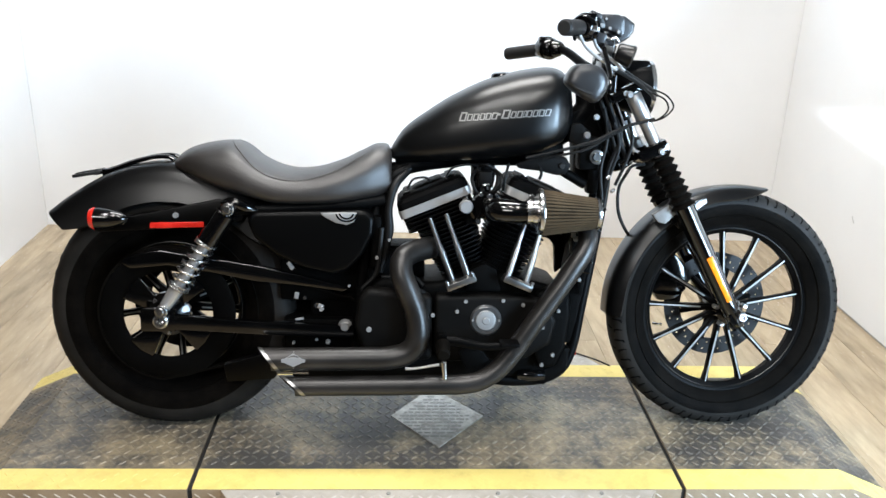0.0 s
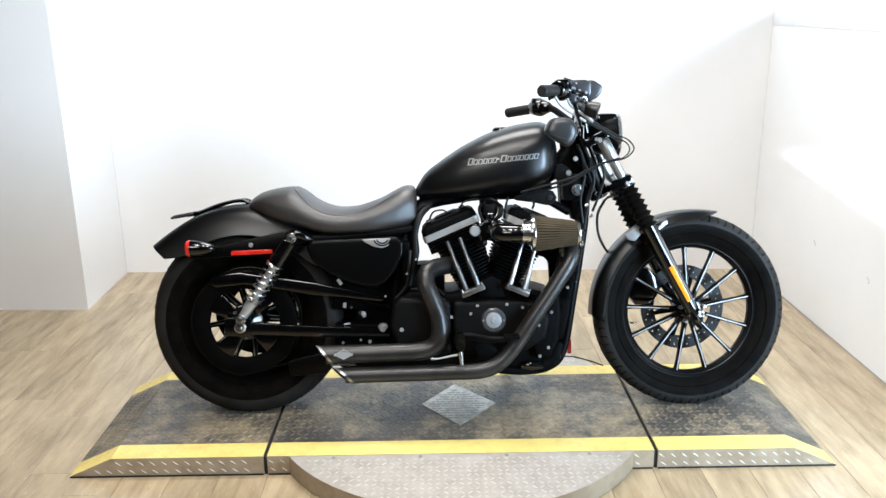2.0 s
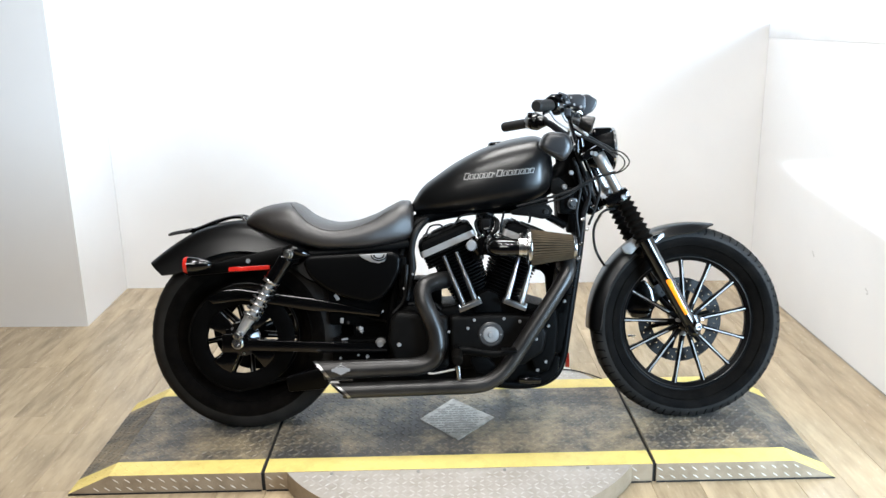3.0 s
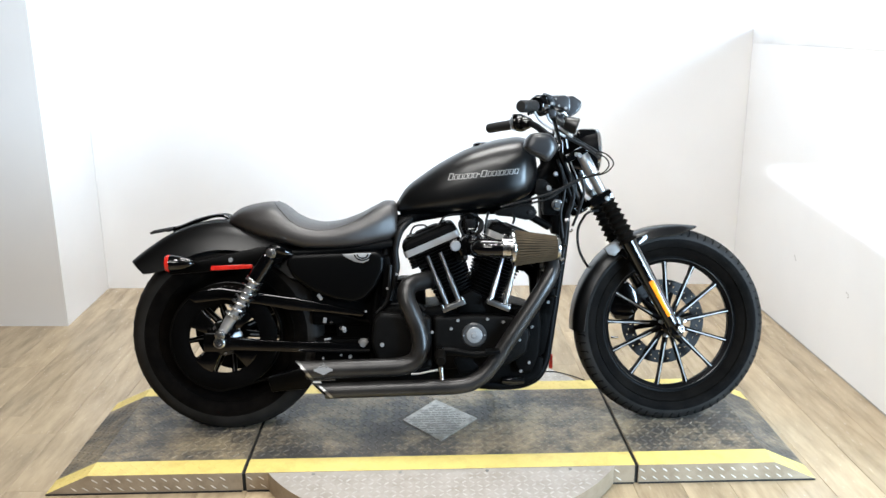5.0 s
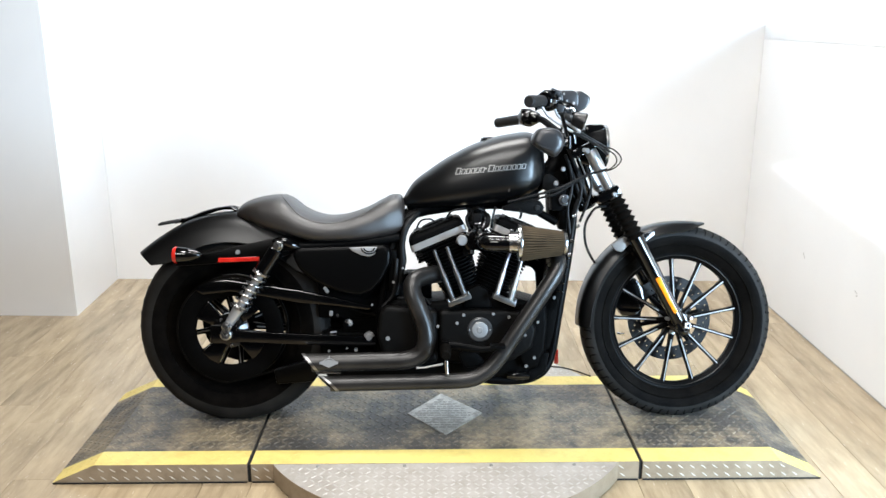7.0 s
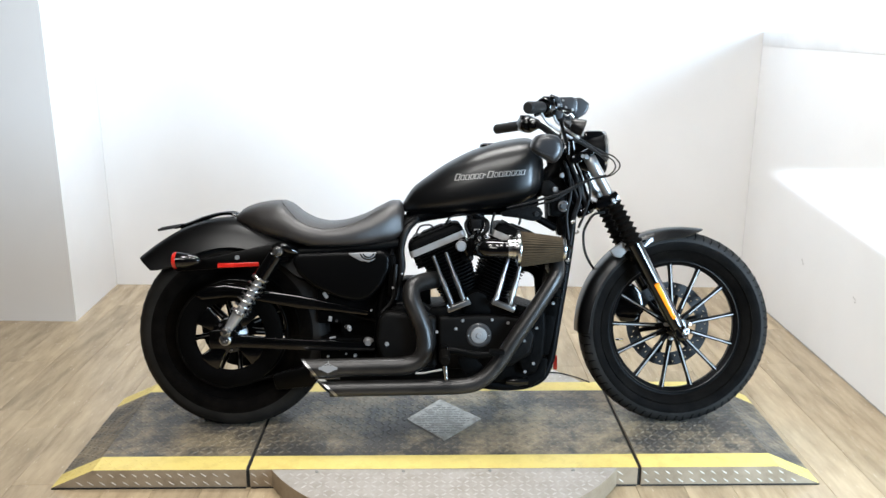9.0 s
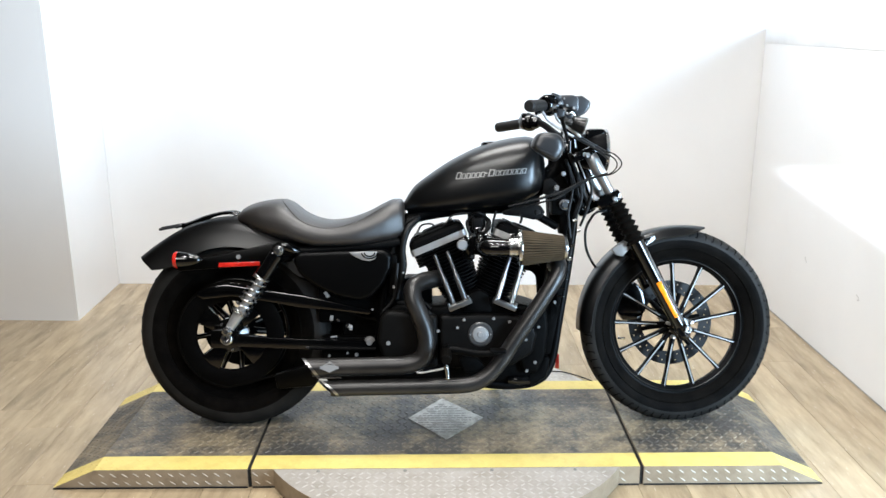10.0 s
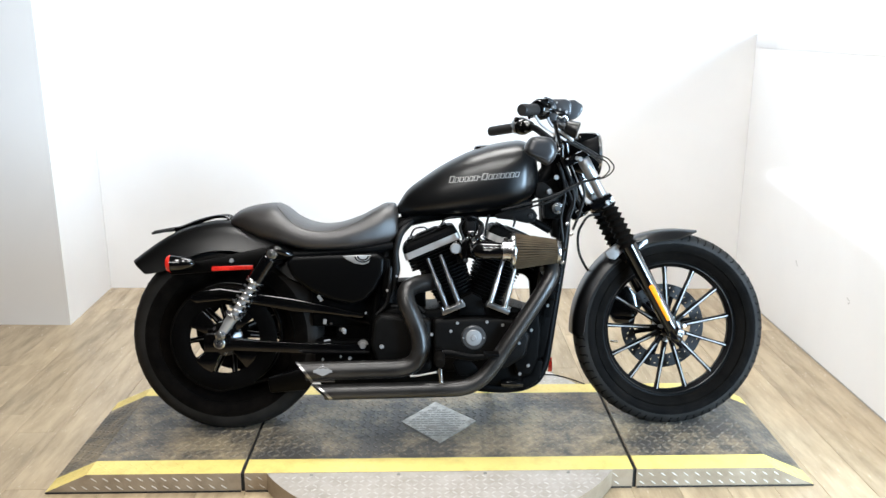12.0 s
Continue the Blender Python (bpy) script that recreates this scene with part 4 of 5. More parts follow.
def cylinder(tilt, head_label, sink=0.0, slide=0.0):
    """One cylinder, its head and rocker box, along an axis tilted from upright."""
    d = Vector((math.sin(radians(tilt)), 0, math.cos(radians(tilt))))
    m = Matrix.Translation(CRANK - d * sink) @ Matrix.Rotation(radians(tilt), 4, "Y") @ Matrix.Translation((slide, 0, 0))
    barrel = m @ Matrix.Translation((-slide, 0, 0))

    def slab(bm, z0, z1, hx, hy, bev, taper=1.0, at=m):
        tmp = BM()
        bmesh.ops.create_cube(tmp, size=1)
        for v in tmp.verts:
            k = taper if v.co.z > 0 else 1
            v.co = Vector((v.co.x * 2 * hx * k, v.co.y * 2 * hy * k, z0 + (v.co.z + 0.5) * (z1 - z0)))
        vertical = [e for e in tmp.edges if abs(e.verts[0].co.z - e.verts[1].co.z) > 1e-5]
        bmesh.ops.bevel(tmp, geom=vertical, offset=bev, segments=4, profile=0.5, affect="EDGES", clamp_overlap=True)
        merge(bm, tmp, at)
    bm = BM()
    slab(bm, 0.09, 0.262, 0.056, 0.070, 0.035, at=barrel)
    part("cylinder_barrel", bm, WRINKLE, engine, "black finned cylinder")
    for k in range(13):
        z = 0.112 + k * 0.0118
        grow = 0.86 + 0.14 * min(k / 5, 1)
        bm = BM()
        slab(bm, z, z + 0.0034, 0.062 + 0.018 * min(k / 10, 1), 0.092 * grow, 0.035, at=barrel)
        part("cooling_fin", bm, WRINKLE, engine)
    bm = BM()
    slab(bm, 0.262, 0.305, 0.075, 0.085, 0.02)
    part("cylinder_head", bm, WRINKLE, engine)
    for k in range(4):
        bm = BM()
        slab(bm, 0.266 + k * 0.011, 0.270 + k * 0.011, 0.095, 0.106, 0.025)
        part("cooling_fin", bm, WRINKLE, engine)
    bm = BM()
    slab(bm, 0.309, 0.331, 0.100, 0.110, 0.016)
    part("rocker_trim", bm, SILVER, engine, "polished rocker box base")
    bm = BM()
    for z0, z1, hx, hy, bev, taper in ((0.331, 0.348, 0.098, 0.108, 0.018, 0.985), (0.348, 0.357, 0.0965, 0.1064, 0.02, 0.95), (0.357, 0.363, 0.0917, 0.101, 0.025, 0.90), (0.363, 0.3665, 0.0825, 0.091, 0.025, 0.80), (0.3655, 0.372, 0.045, 0.060, 0.02, 0.85)):
        slab(bm, z0, z1, hx, hy, bev, taper)
    for k in (-1, 1):
        slab_x = 0.062 * k
        tmp = BM()
        bmesh.ops.create_cube(tmp, size=1)
        bmesh.ops.scale(tmp, vec=(0.020, 0.15, 0.006), verts=tmp.verts)
        bmesh.ops.translate(tmp, vec=(slab_x, 0, 0.3665), verts=tmp.verts)
        merge(bm, tmp, m)
    part("rocker_cover", bm, WRINKLE, engine, head_label)
    for x, y in ((-0.06, -0.06), (0.05, -0.065)):
        tmp, bm = BM(), BM()
        rod(tmp, (x, y, 0.364), (x, y, 0.3705), 0.0058, 0.005, 10)
        merge(bm, tmp, m)
        part("rocker_bolt", bm, CHROME, engine)


cylinder(-22.5, "black rear rocker cover", -0.004, -0.007)
cylinder(22.5, "black front rocker cover", -0.010, 0.020)
for (ax, az), (bx, bz) in (((-0.077, 0.588), (-0.012, 0.420)), ((-0.035, 0.600), (0.026, 0.437)), ((0.176, 0.590), (0.128, 0.437)), ((0.216, 0.565), (0.176, 0.420))):
    a, b = Vector((ax, -0.125, az)), Vector((bx, -0.150, bz))
    bm = BM()
    tube(bm, [b, b + (a - b) * 0.48, b + (a - b) * 0.55, b + (a - b) * 0.60, a], [0.0092, 0.0092, 0.008, 0.0064, 0.0064], 14, smooth=False)
    part("pushrod_tube", bm, PUSHROD, engine, "chrome pushrod tube")
for q, tilt in (((0.006, -0.170, 0.429), -22), ((0.152, -0.170, 0.429), 22)):
    bm = BM()
    block(bm, q, (0.080, 0.036, 0.017), 0.004, Matrix.Rotation(radians(tilt), 4, "Y"))
    t = Matrix.Rotation(radians(tilt), 4, "Y")
    for x in (-0.034, 0.034):
        e = Vector(q) + t @ Vector((x, -0.012, 0.004))
        rod(bm, e, e + t @ Vector((0, 0, 0.014)), 0.0055, 0.0045, 10)
    part("tappet_block", bm, PUSHROD, engine, "chrome tappet block")
bm = BM()
prism(bm, [(0.035, 0.46), (0.068, 0.475), (0.10, 0.46), (0.115, 0.40), (0.02, 0.40)], -0.150, -0.10, 0.008)
part("tappet_bridge", bm, WRINKLE, engine)

# intake: throttle body, elbow, clamps, cone filter
bm = BM()
rod(bm, (0.068, 0.0, 0.62), (0.068, -0.135, 0.62), 0.030, 0.032, 24, 0.004)
block(bm, (0.062, -0.06, 0.655), (0.045, 0.06, 0.05), 0.008)
block(bm, (0.038, -0.09, 0.60), (0.04, 0.05, 0.06), 0.008)
part("throttle_body", bm, WRINKLE, engine)
bolts("throttle_cap", engine, [(0.014, -0.160, 0.624, 0.0185)], BRIGHT, 0.012, "round brushed bracket cap")
bm = BM()
rod(bm, (0.016, -0.10, 0.634), (0.016, -0.152, 0.634), 0.010)
tube(bm, [(0.016, -0.14, 0.634), (0.03, -0.14, 0.61), (0.045, -0.14, 0.585)], 0.009, 8)
part("filter_bracket", bm, GLOSS, engine)
bolts("bracket_bolt", engine, [(0.047, -0.148, 0.585, 0.0075), (0.082, -0.13, 0.652, 0.0075), (0.072, -0.12, 0.668, 0.005)], CHROME, 0.008)
bm = BM()
tube(bm, [(0.082, -0.12, 0.617), (0.084, -0.150, 0.617), (0.098, -0.182, 0.617), (0.13, -0.196, 0.617), (0.16, -0.198, 0.617), (0.19, -0.198, 0.617)], [0.028, 0.032, 0.0335, 0.031, 0.0285, 0.0285], 24)
part("intake_elbow", bm, GLOSS, bike, "glossy black intake elbow")
bm = BM()
prism(bm, [(0.030, 0.640), (0.052, 0.662), (0.098, 0.660), (0.104, 0.650), (0.062, 0.642), (0.058, 0.600), (0.046, 0.576), (0.032, 0.580), (0.040, 0.606)], -0.150, -0.138, 0.004)
part("filter_bracket", bm, GLOSS, engine, "black bracket plate on the throttle body")
bm = BM()
block(bm, (0.066, -0.10, 0.690), (0.034, 0.030, 0.040), 0.005)
for x in (0.050, 0.082):
    rod(bm, (x, -0.10, 0.668), (x, -0.10, 0.712), 0.0065, 0.0055, 10, 0.001)
part("fuel_injector_rail", bm, COVER, engine, "dark injector block between the heads")
for a, b, r in (((0.052, -0.150, 0.655), (0.052, -0.158, 0.655), 0.0065), ((0.074, -0.150, 0.650), (0.074, -0.160, 0.650), 0.0085), ((0.092, -0.150, 0.656), (0.092, -0.157, 0.656), 0.005), ((0.058, -0.112, 0.674), (0.078, -0.112, 0.676), 0.0055), ((0.036, -0.150, 0.640), (0.030, -0.150, 0.650), 0.004)):
    bm = BM()
    rod(bm, a, b, r, r * 0.85, 12, 0.001)
    part("throttle_screw", bm, CHROME, engine)
for pts, r in (([(0.042, -0.09, 0.71), (0.030, -0.12, 0.695), (0.036, -0.135, 0.668), (0.050, -0.13, 0.650)], 0.0045), ([(0.090, -0.09, 0.715), (0.106, -0.12, 0.70), (0.104, -0.13, 0.676), (0.092, -0.12, 0.66)], 0.0045), ([(0.050, -0.09, 0.722), (0.068, -0.12, 0.728), (0.088, -0.11, 0.718)], 0.0035)):
    bm = BM()
    tube(bm, pts, r, 8)
    part("vacuum_hose", bm, CABLE, engine)
bm = BM()
lathe(bm, [(0.029, 0.0), (0.033, 0.001), (0.0335, 0.008), (0.033, 0.016), (0.035, 0.017), (0.035, 0.026), (0.050, 0.028), (0.0575, 0.030), (0.059, 0.036), (0.057, 0.041), (0.03, 0.041)], (0.163, -0.198, 0.619), 40, axis="X")
block(bm, (0.174, -0.20, 0.657), (0.012, 0.02, 0.014), 0.003)
part("filter_clamp", bm, CHROME, bike, "chrome filter flange and clamp")
bm = BM()
folds = 38
rings = []
for x, r in ((0.202, 0.0565), (0.210, 0.0580), (0.338, 0.0395), (0.345, 0.0385)):
    rings.append([Vector((x, -0.198 + (r - dip) * math.cos(a), 0.617 + (r - dip) * math.sin(a))) for k in range(folds) for dip, a in ((0.0, 2 * math.pi * k / folds), (0.0004, 2 * math.pi * (k + 0.55) / folds), (0.0105, 2 * math.pi * (k + 0.78) / folds))])
bridge(bm, rings)
part("air_filter", bm, FILTER, bike, "tapered pleated grey-brown air filter cone", sharp=20)
bm = BM()
lathe(bm, [(0.0, 0.006), (0.034, 0.006), (0.039, 0.004), (0.0405, 0.0), (0.0405, -0.006), (0.037, -0.006)], (0.345, -0.198, 0.617), 36, axis="X")
part("filter_end_cap", bm, CHROME, bike, "chrome end cap of the filter")

# black filler added to close the bright gap right of the front cylinder
bm = BM()
prism(bm, [(0.222, 0.57), (0.352, 0.57), (0.324, 0.448), (0.285, 0.415), (0.279, 0.497), (0.262, 0.515), (0.232, 0.520)], 0.02, 0.05, 0.008)
part("front_gap_filler", bm, WRINKLE, engine, "black filler block behind the exhaust pipe")

# exhausts: two slash-cut pipes


def exhaust(label, path, rad, turn, cut):
    """A pipe whose end is cut on a slant, long at the top and on its inner side."""
    bm = BM()
    pts = spline(path, 10)
    tube(bm, pts, rad, 24, smooth=False, cap=False)
    bm.verts.ensure_lookup_table()
    first = [v for v in bm.verts[:24]]
    top, low = max(v.co.z for v in first), min(v.co.z for v in first)
    for v in first:
        v.co.x += cut * (0.5 - (v.co.z - low) / (top - low)) + turn * (path[0][1] - v.co.y) / rad
    pipe = part("exhaust_pipe", bm, EXHAUST, bike, label, sharp=60)
    bm = BM()
    q = Vector(path[0])
    out, inn, deep = [], [], []
    for k in range(32):
        a = 2 * math.pi * k / 32
        for lst, r in ((out, rad + 0.0012), (inn, rad - 0.004)):
            z = r * math.sin(a)
            lst.append(Vector((q.x - 0.0015 - cut * z / (2 * rad) - turn * r * math.cos(a) / rad, q.y + r * math.cos(a), q.z + z)))
        deep.append(inn[-1] + Vector((0.10, 0, 0)))
    back = [v + Vector((0.011, 0, 0)) for v in out]
    bridge(bm, [back, out, inn, deep], cap=False)
    # the inside of the pipe is coloured black for its shade
    bm.faces.ensure_lookup_table()
    for f in bm.faces[-32:]:
        f.material_index = 1
    part("exhaust_tip", bm, [PUSHROD, GAP], pipe, "bright slash-cut tip")
    return pipe


upper = exhaust("upper matt black exhaust pipe with slash-cut tip", [(-0.4845, -0.212, 0.231), (-0.38, -0.212, 0.233), (-0.26, -0.212, 0.235), (-0.175, -0.212, 0.238), (-0.125, -0.212, 0.255), (-0.104, -0.212, 0.295), (-0.108, -0.208, 0.35), (-0.128, -0.203, 0.405), (-0.147, -0.195, 0.452), (-0.146, -0.175, 0.487), (-0.118, -0.14, 0.502), (-0.07, -0.09, 0.505)], 0.0295, 0.009, 0.045)
exhaust("lower matt black exhaust pipe with slash-cut tip", [(-0.425, -0.226, 0.165), (-0.30, -0.226, 0.167), (-0.10, -0.226, 0.170), (0.02, -0.224, 0.173), (0.075, -0.220, 0.190), (0.125, -0.216, 0.235), (0.20, -0.212, 0.345), (0.28, -0.200, 0.46), (0.325, -0.18, 0.53), (0.325, -0.15, 0.575), (0.285, -0.12, 0.595), (0.23, -0.10, 0.60)], 0.0255, 0.016, 0.05)
bm = BM()
for x0, x1, h in ((-0.447, -0.387, 0.009), (-0.437, -0.397, 0.016), (-0.424, -0.410, 0.021)):
    ring = []
    for x, s in ((x0, -0.4), ((x0 + x1) / 2, -1), (x1, -0.4), (x1, 0.4), ((x0 + x1) / 2, 1), (x0, 0.4)):
        a = math.asin(min(max((s * h + 0.004) / 0.0295, -0.95), 0.95))
        ring.append(Vector((x, -0.212 - 0.0302 * math.cos(a), 0.233 + 0.0302 * math.sin(a))))
    bridge(bm, [ring, [q + Vector((0, 0.003, 0)) for q in ring]])
part("exhaust_badge", bm, BRIGHT, upper, "small bright winged emblem")
bm = BM()
tube(bm, [(-0.46, -0.225, 0.201), (-0.38, -0.226, 0.201)], 0.004, 6)
part("pipe_bracket", bm, CHROME, upper)
# filler plate added so no bright deck shows between the two pipes
bm = BM()
prism(bm, [(-0.45, 0.188), (-0.43, 0.222), (-0.05, 0.226), (-0.03, 0.160), (-0.20, 0.156), (-0.43, 0.158)], -0.135, -0.105, 0.006)
part("exhaust_gap_filler", bm, WRINKLE, bike, "black filler plate behind the exhausts")

# oil tank side cover, battery side and medallion
bm = BM()
prism(bm, [(-0.545, 0.575), (-0.527, 0.603), (-0.40, 0.606), (-0.245, 0.609), (-0.218, 0.590), (-0.222, 0.545), (-0.250, 0.490), (-0.285, 0.452), (-0.325, 0.438), (-0.40, 0.454), (-0.47, 0.486), (-0.525, 0.53)], -0.148, 0.148, 0.030, 5)
cover = part("side_cover", bm, SIDE, bike, "satin black oil tank side cover with a bright medallion")
bm = BM()
prism(bm, [(-0.358, 0.6015), (-0.345, 0.590), (-0.318, 0.576), (-0.290, 0.571), (-0.272, 0.578), (-0.263, 0.595), (-0.264, 0.6035), (-0.31, 0.6035)], -0.1545, -0.144, 0.003)
part("medallion", bm, SILVER, cover, "silver lens-shaped medallion")
bm = BM()
for r in (0.014, 0.021):
    tube(bm, [Vector((-0.290 + 1.25 * r * math.cos(a), -0.1552, 0.6015 + r * math.sin(a))) for a in (radians(185 + 170 * k / 12) for k in range(13))], 0.0022, 6, smooth=False)
part("medallion_ring", bm, GLOSS, cover)

# small bright and dark things in the gap behind the engine
# black filler blocks added for the dark space behind the crankcase
bm = BM()
for q, sz in (((-0.215, -0.09, 0.52), (0.03, 0.05, 0.14)), ((-0.30, 0.0, 0.36), (0.18, 0.16, 0.12)), ((-0.40, 0.02, 0.36), (0.10, 0.10, 0.10)), ((-0.36, -0.05, 0.262), (0.20, 0.12, 0.10)), ((-0.22, 0.02, 0.46), (0.05, 0.08, 0.10))):
    block(bm, q, sz, 0.012)
part("lower_gap_filler", bm, WRINKLE, engine)
bm = BM()
for pts in ([(-0.20, -0.12, 0.56), (-0.205, -0.13, 0.50), (-0.215, -0.13, 0.44), (-0.25, -0.13, 0.40)], [(-0.18, -0.10, 0.42), (-0.14, -0.13, 0.415), (-0.10, -0.14, 0.40), (-0.08, -0.14, 0.385)], [(-0.20, -0.10, 0.425), (-0.12, -0.12, 0.43), (-0.09, -0.13, 0.41)]):
    tube(bm, pts, 0.006, 8)
part("hose", bm, CABLE, bike)

# added filler blocks keep the space behind the down tubes black
bm = BM()
block(bm, (0.318, -0.02, 0.37), (0.05, 0.12, 0.26), 0.01, Matrix.Rotation(radians(9), 4, "Y"))
block(bm, (0.326, -0.04, 0.45), (0.06, 0.08, 0.16), 0.01, Matrix.Rotation(radians(8), 4, "Y"))
part("down_tube_filler", bm, WRINKLE, bike, "black filler blocks behind the down tubes")
# black filler added beside the bend of the lower pipe
bm = BM()
prism(bm, [(0.298, 0.575), (0.345, 0.578), (0.342, 0.46), (0.318, 0.46), (0.302, 0.50)], -0.115, -0.07, 0.008)
part("pipe_bend_filler", bm, WRINKLE, bike)
# a small bright plate for the clamp on the down tube
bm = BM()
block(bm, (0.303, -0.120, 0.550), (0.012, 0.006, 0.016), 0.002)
part("clamp_and_gap_plate", bm, BRIGHT, bike, "small bright plate, a clamp and stand-ins for light through gaps")
# filler blocks added to blacken the space behind the rear cylinder
bm = BM()
block(bm, (-0.135, 0.0, 0.455), (0.10, 0.12, 0.10), 0.014)
block(bm, (-0.205, -0.02, 0.445), (0.09, 0.10, 0.10), 0.014)
part("rear_gap_filler", bm, WRINKLE, engine, "black filler blocks behind the cylinders")
# filler blocks added where all is black around the side cover
bm = BM()
block(bm, (-0.236, -0.02, 0.57), (0.100, 0.12, 0.13), 0.012)
block(bm, (-0.345, -0.01, 0.42), (0.25, 0.16, 0.13), 0.012)
part("side_cover_filler", bm, WRINKLE, bike)
# small black filler added between the heads, under the tank
bm = BM()
block(bm, (0.068, -0.015, 0.70), (0.06, 0.08, 0.06), 0.012)
part("tank_gap_filler", bm, WRINKLE, engine)
bm = BM()
tube(bm, [(-0.135, -0.05, 0.702), (-0.168, -0.09, 0.668), (-0.183, -0.10, 0.61), (-0.182, -0.10, 0.55), (-0.192, -0.10, 0.50), (-0.208, -0.10, 0.44)], [0.009, 0.012, 0.010, 0.013, 0.010, 0.012], 10)
part("breather_hose", bm, CABLE, bike)
# bright discs stand in for the white wall glimpsed through small gaps
bolts("light_gap_disc", bike, [(x, -0.13, z, r) for x, z, r in ((-0.356, 0.344, 0.0065), (-0.429, 0.253, 0.0045), (-0.369, 0.262, 0.004), (-0.339, 0.256, 0.0065), (-0.284, 0.408, 0.004), (-0.212, 0.483, 0.005), (-0.181, 0.530, 0.004))], BRIGHT, 0.01)
# bright plates in place of wall light that shows between frame members
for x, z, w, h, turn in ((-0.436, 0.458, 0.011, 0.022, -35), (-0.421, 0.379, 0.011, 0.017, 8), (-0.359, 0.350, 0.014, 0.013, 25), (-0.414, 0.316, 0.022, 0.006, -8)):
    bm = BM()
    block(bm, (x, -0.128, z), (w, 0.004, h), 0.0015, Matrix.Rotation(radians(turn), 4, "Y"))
    part("clamp_and_gap_plate", bm, BRIGHT, bike, "small bright plate, a clamp and stand-ins for light through gaps")

# foot peg, brake pedal, side stand, red reflector
bm = BM()
rod(bm, (-0.042, -0.14, 0.262), (-0.042, -0.235, 0.262), 0.013, 0.013, 14, 0.003)
block(bm, (-0.042, -0.20, 0.287), (0.022, 0.03, 0.03), 0.006)
peg = part("foot_peg", bm, WRINKLE, bike, "black folding foot peg with a bright feeler")
bm = BM()
rod(bm, (-0.042, -0.245, 0.285), (-0.042, -0.30, 0.272), 0.019, 0.017, 16, 0.004)
part("peg_rubber", bm, RUBBER, peg)
bm = BM()
rod(bm, (-0.041, -0.29, 0.255), (-0.037, -0.292, 0.208), 0.0075, 0.006, 12, 0.002)
part("peg_feeler", bm, CHROME, peg, "bright feeler bolt")
bm = BM()
tube(bm, [(-0.135, -0.25, 0.222), (-0.11, -0.252, 0.223), (-0.05, -0.255, 0.235)], [0.004, 0.003, 0.0035], 8)
part("linkage_rod", bm, SILVER, bike, "thin chrome linkage rod")
bm = BM()
tube(bm, [(-0.03, -0.235, 0.292), (0.0, -0.24, 0.290), (0.06, -0.245, 0.280), (0.11, -0.250, 0.284), (0.125, -0.25, 0.289)], [0.012, 0.013, 0.011, 0.009, 0.008], 12, flat=0.8)
block(bm, (0.125, -0.258, 0.293), (0.048, 0.05, 0.010), 0.004)
part("brake_pedal", bm, RIMBLACK, bike, "black brake pedal with a ribbed pad")
bm = BM()
prism(bm, [(0.0, 0.255), (0.02, 0.27), (0.06, 0.262), (0.085, 0.235), (0.07, 0.215), (0.02, 0.21)], -0.215, -0.195, 0.006)
part("pedal_bracket", bm, WRINKLE, bike)
bm = BM()
prism(bm, [(0.16, 0.155), (0.24, 0.135), (0.30, 0.175), (0.31, 0.24), (0.285, 0.245), (0.27, 0.20), (0.23, 0.175), (0.17, 0.185)], -0.125, -0.085, 0.008)
part("frame_bracket", bm, WRINKLE, bike)
bolts("bracket_bolt", bike, [(0.262, -0.125, 0.232, 0.009), (0.234, -0.125, 0.198, 0.009), (0.245, -0.125, 0.262, 0.006)], BRIGHT, 0.008)
bm = BM()
tube(bm, [(0.17, -0.12, 0.165), (0.20, -0.125, 0.165), (0.24, -0.12, 0.163)], [0.014, 0.017, 0.015], 12)
part("oil_filter_hose", bm, GLOSS, bike)
bm = BM()
tube(bm, [(0.18, 0.12, 0.13), (0.16, 0.19, 0.07), (0.13, 0.265, 0.060)], 0.011, 10)
block(bm, (0.12, 0.27, 0.054), (0.05, 0.03, 0.008), 0.003)
part("side_stand", bm, GLOSS, bike, "black side stand holding the motorcycle up")
bm = BM()
block(bm, (0.366, 0.10, 0.178), (0.014, 0.02, 0.052), 0.003)
rod(bm, (0.352, 0.10, 0.175), (0.31, 0.085, 0.18), 0.004)
part("red_reflector", bm, RED, bike, "small red reflector ahead of the frame")

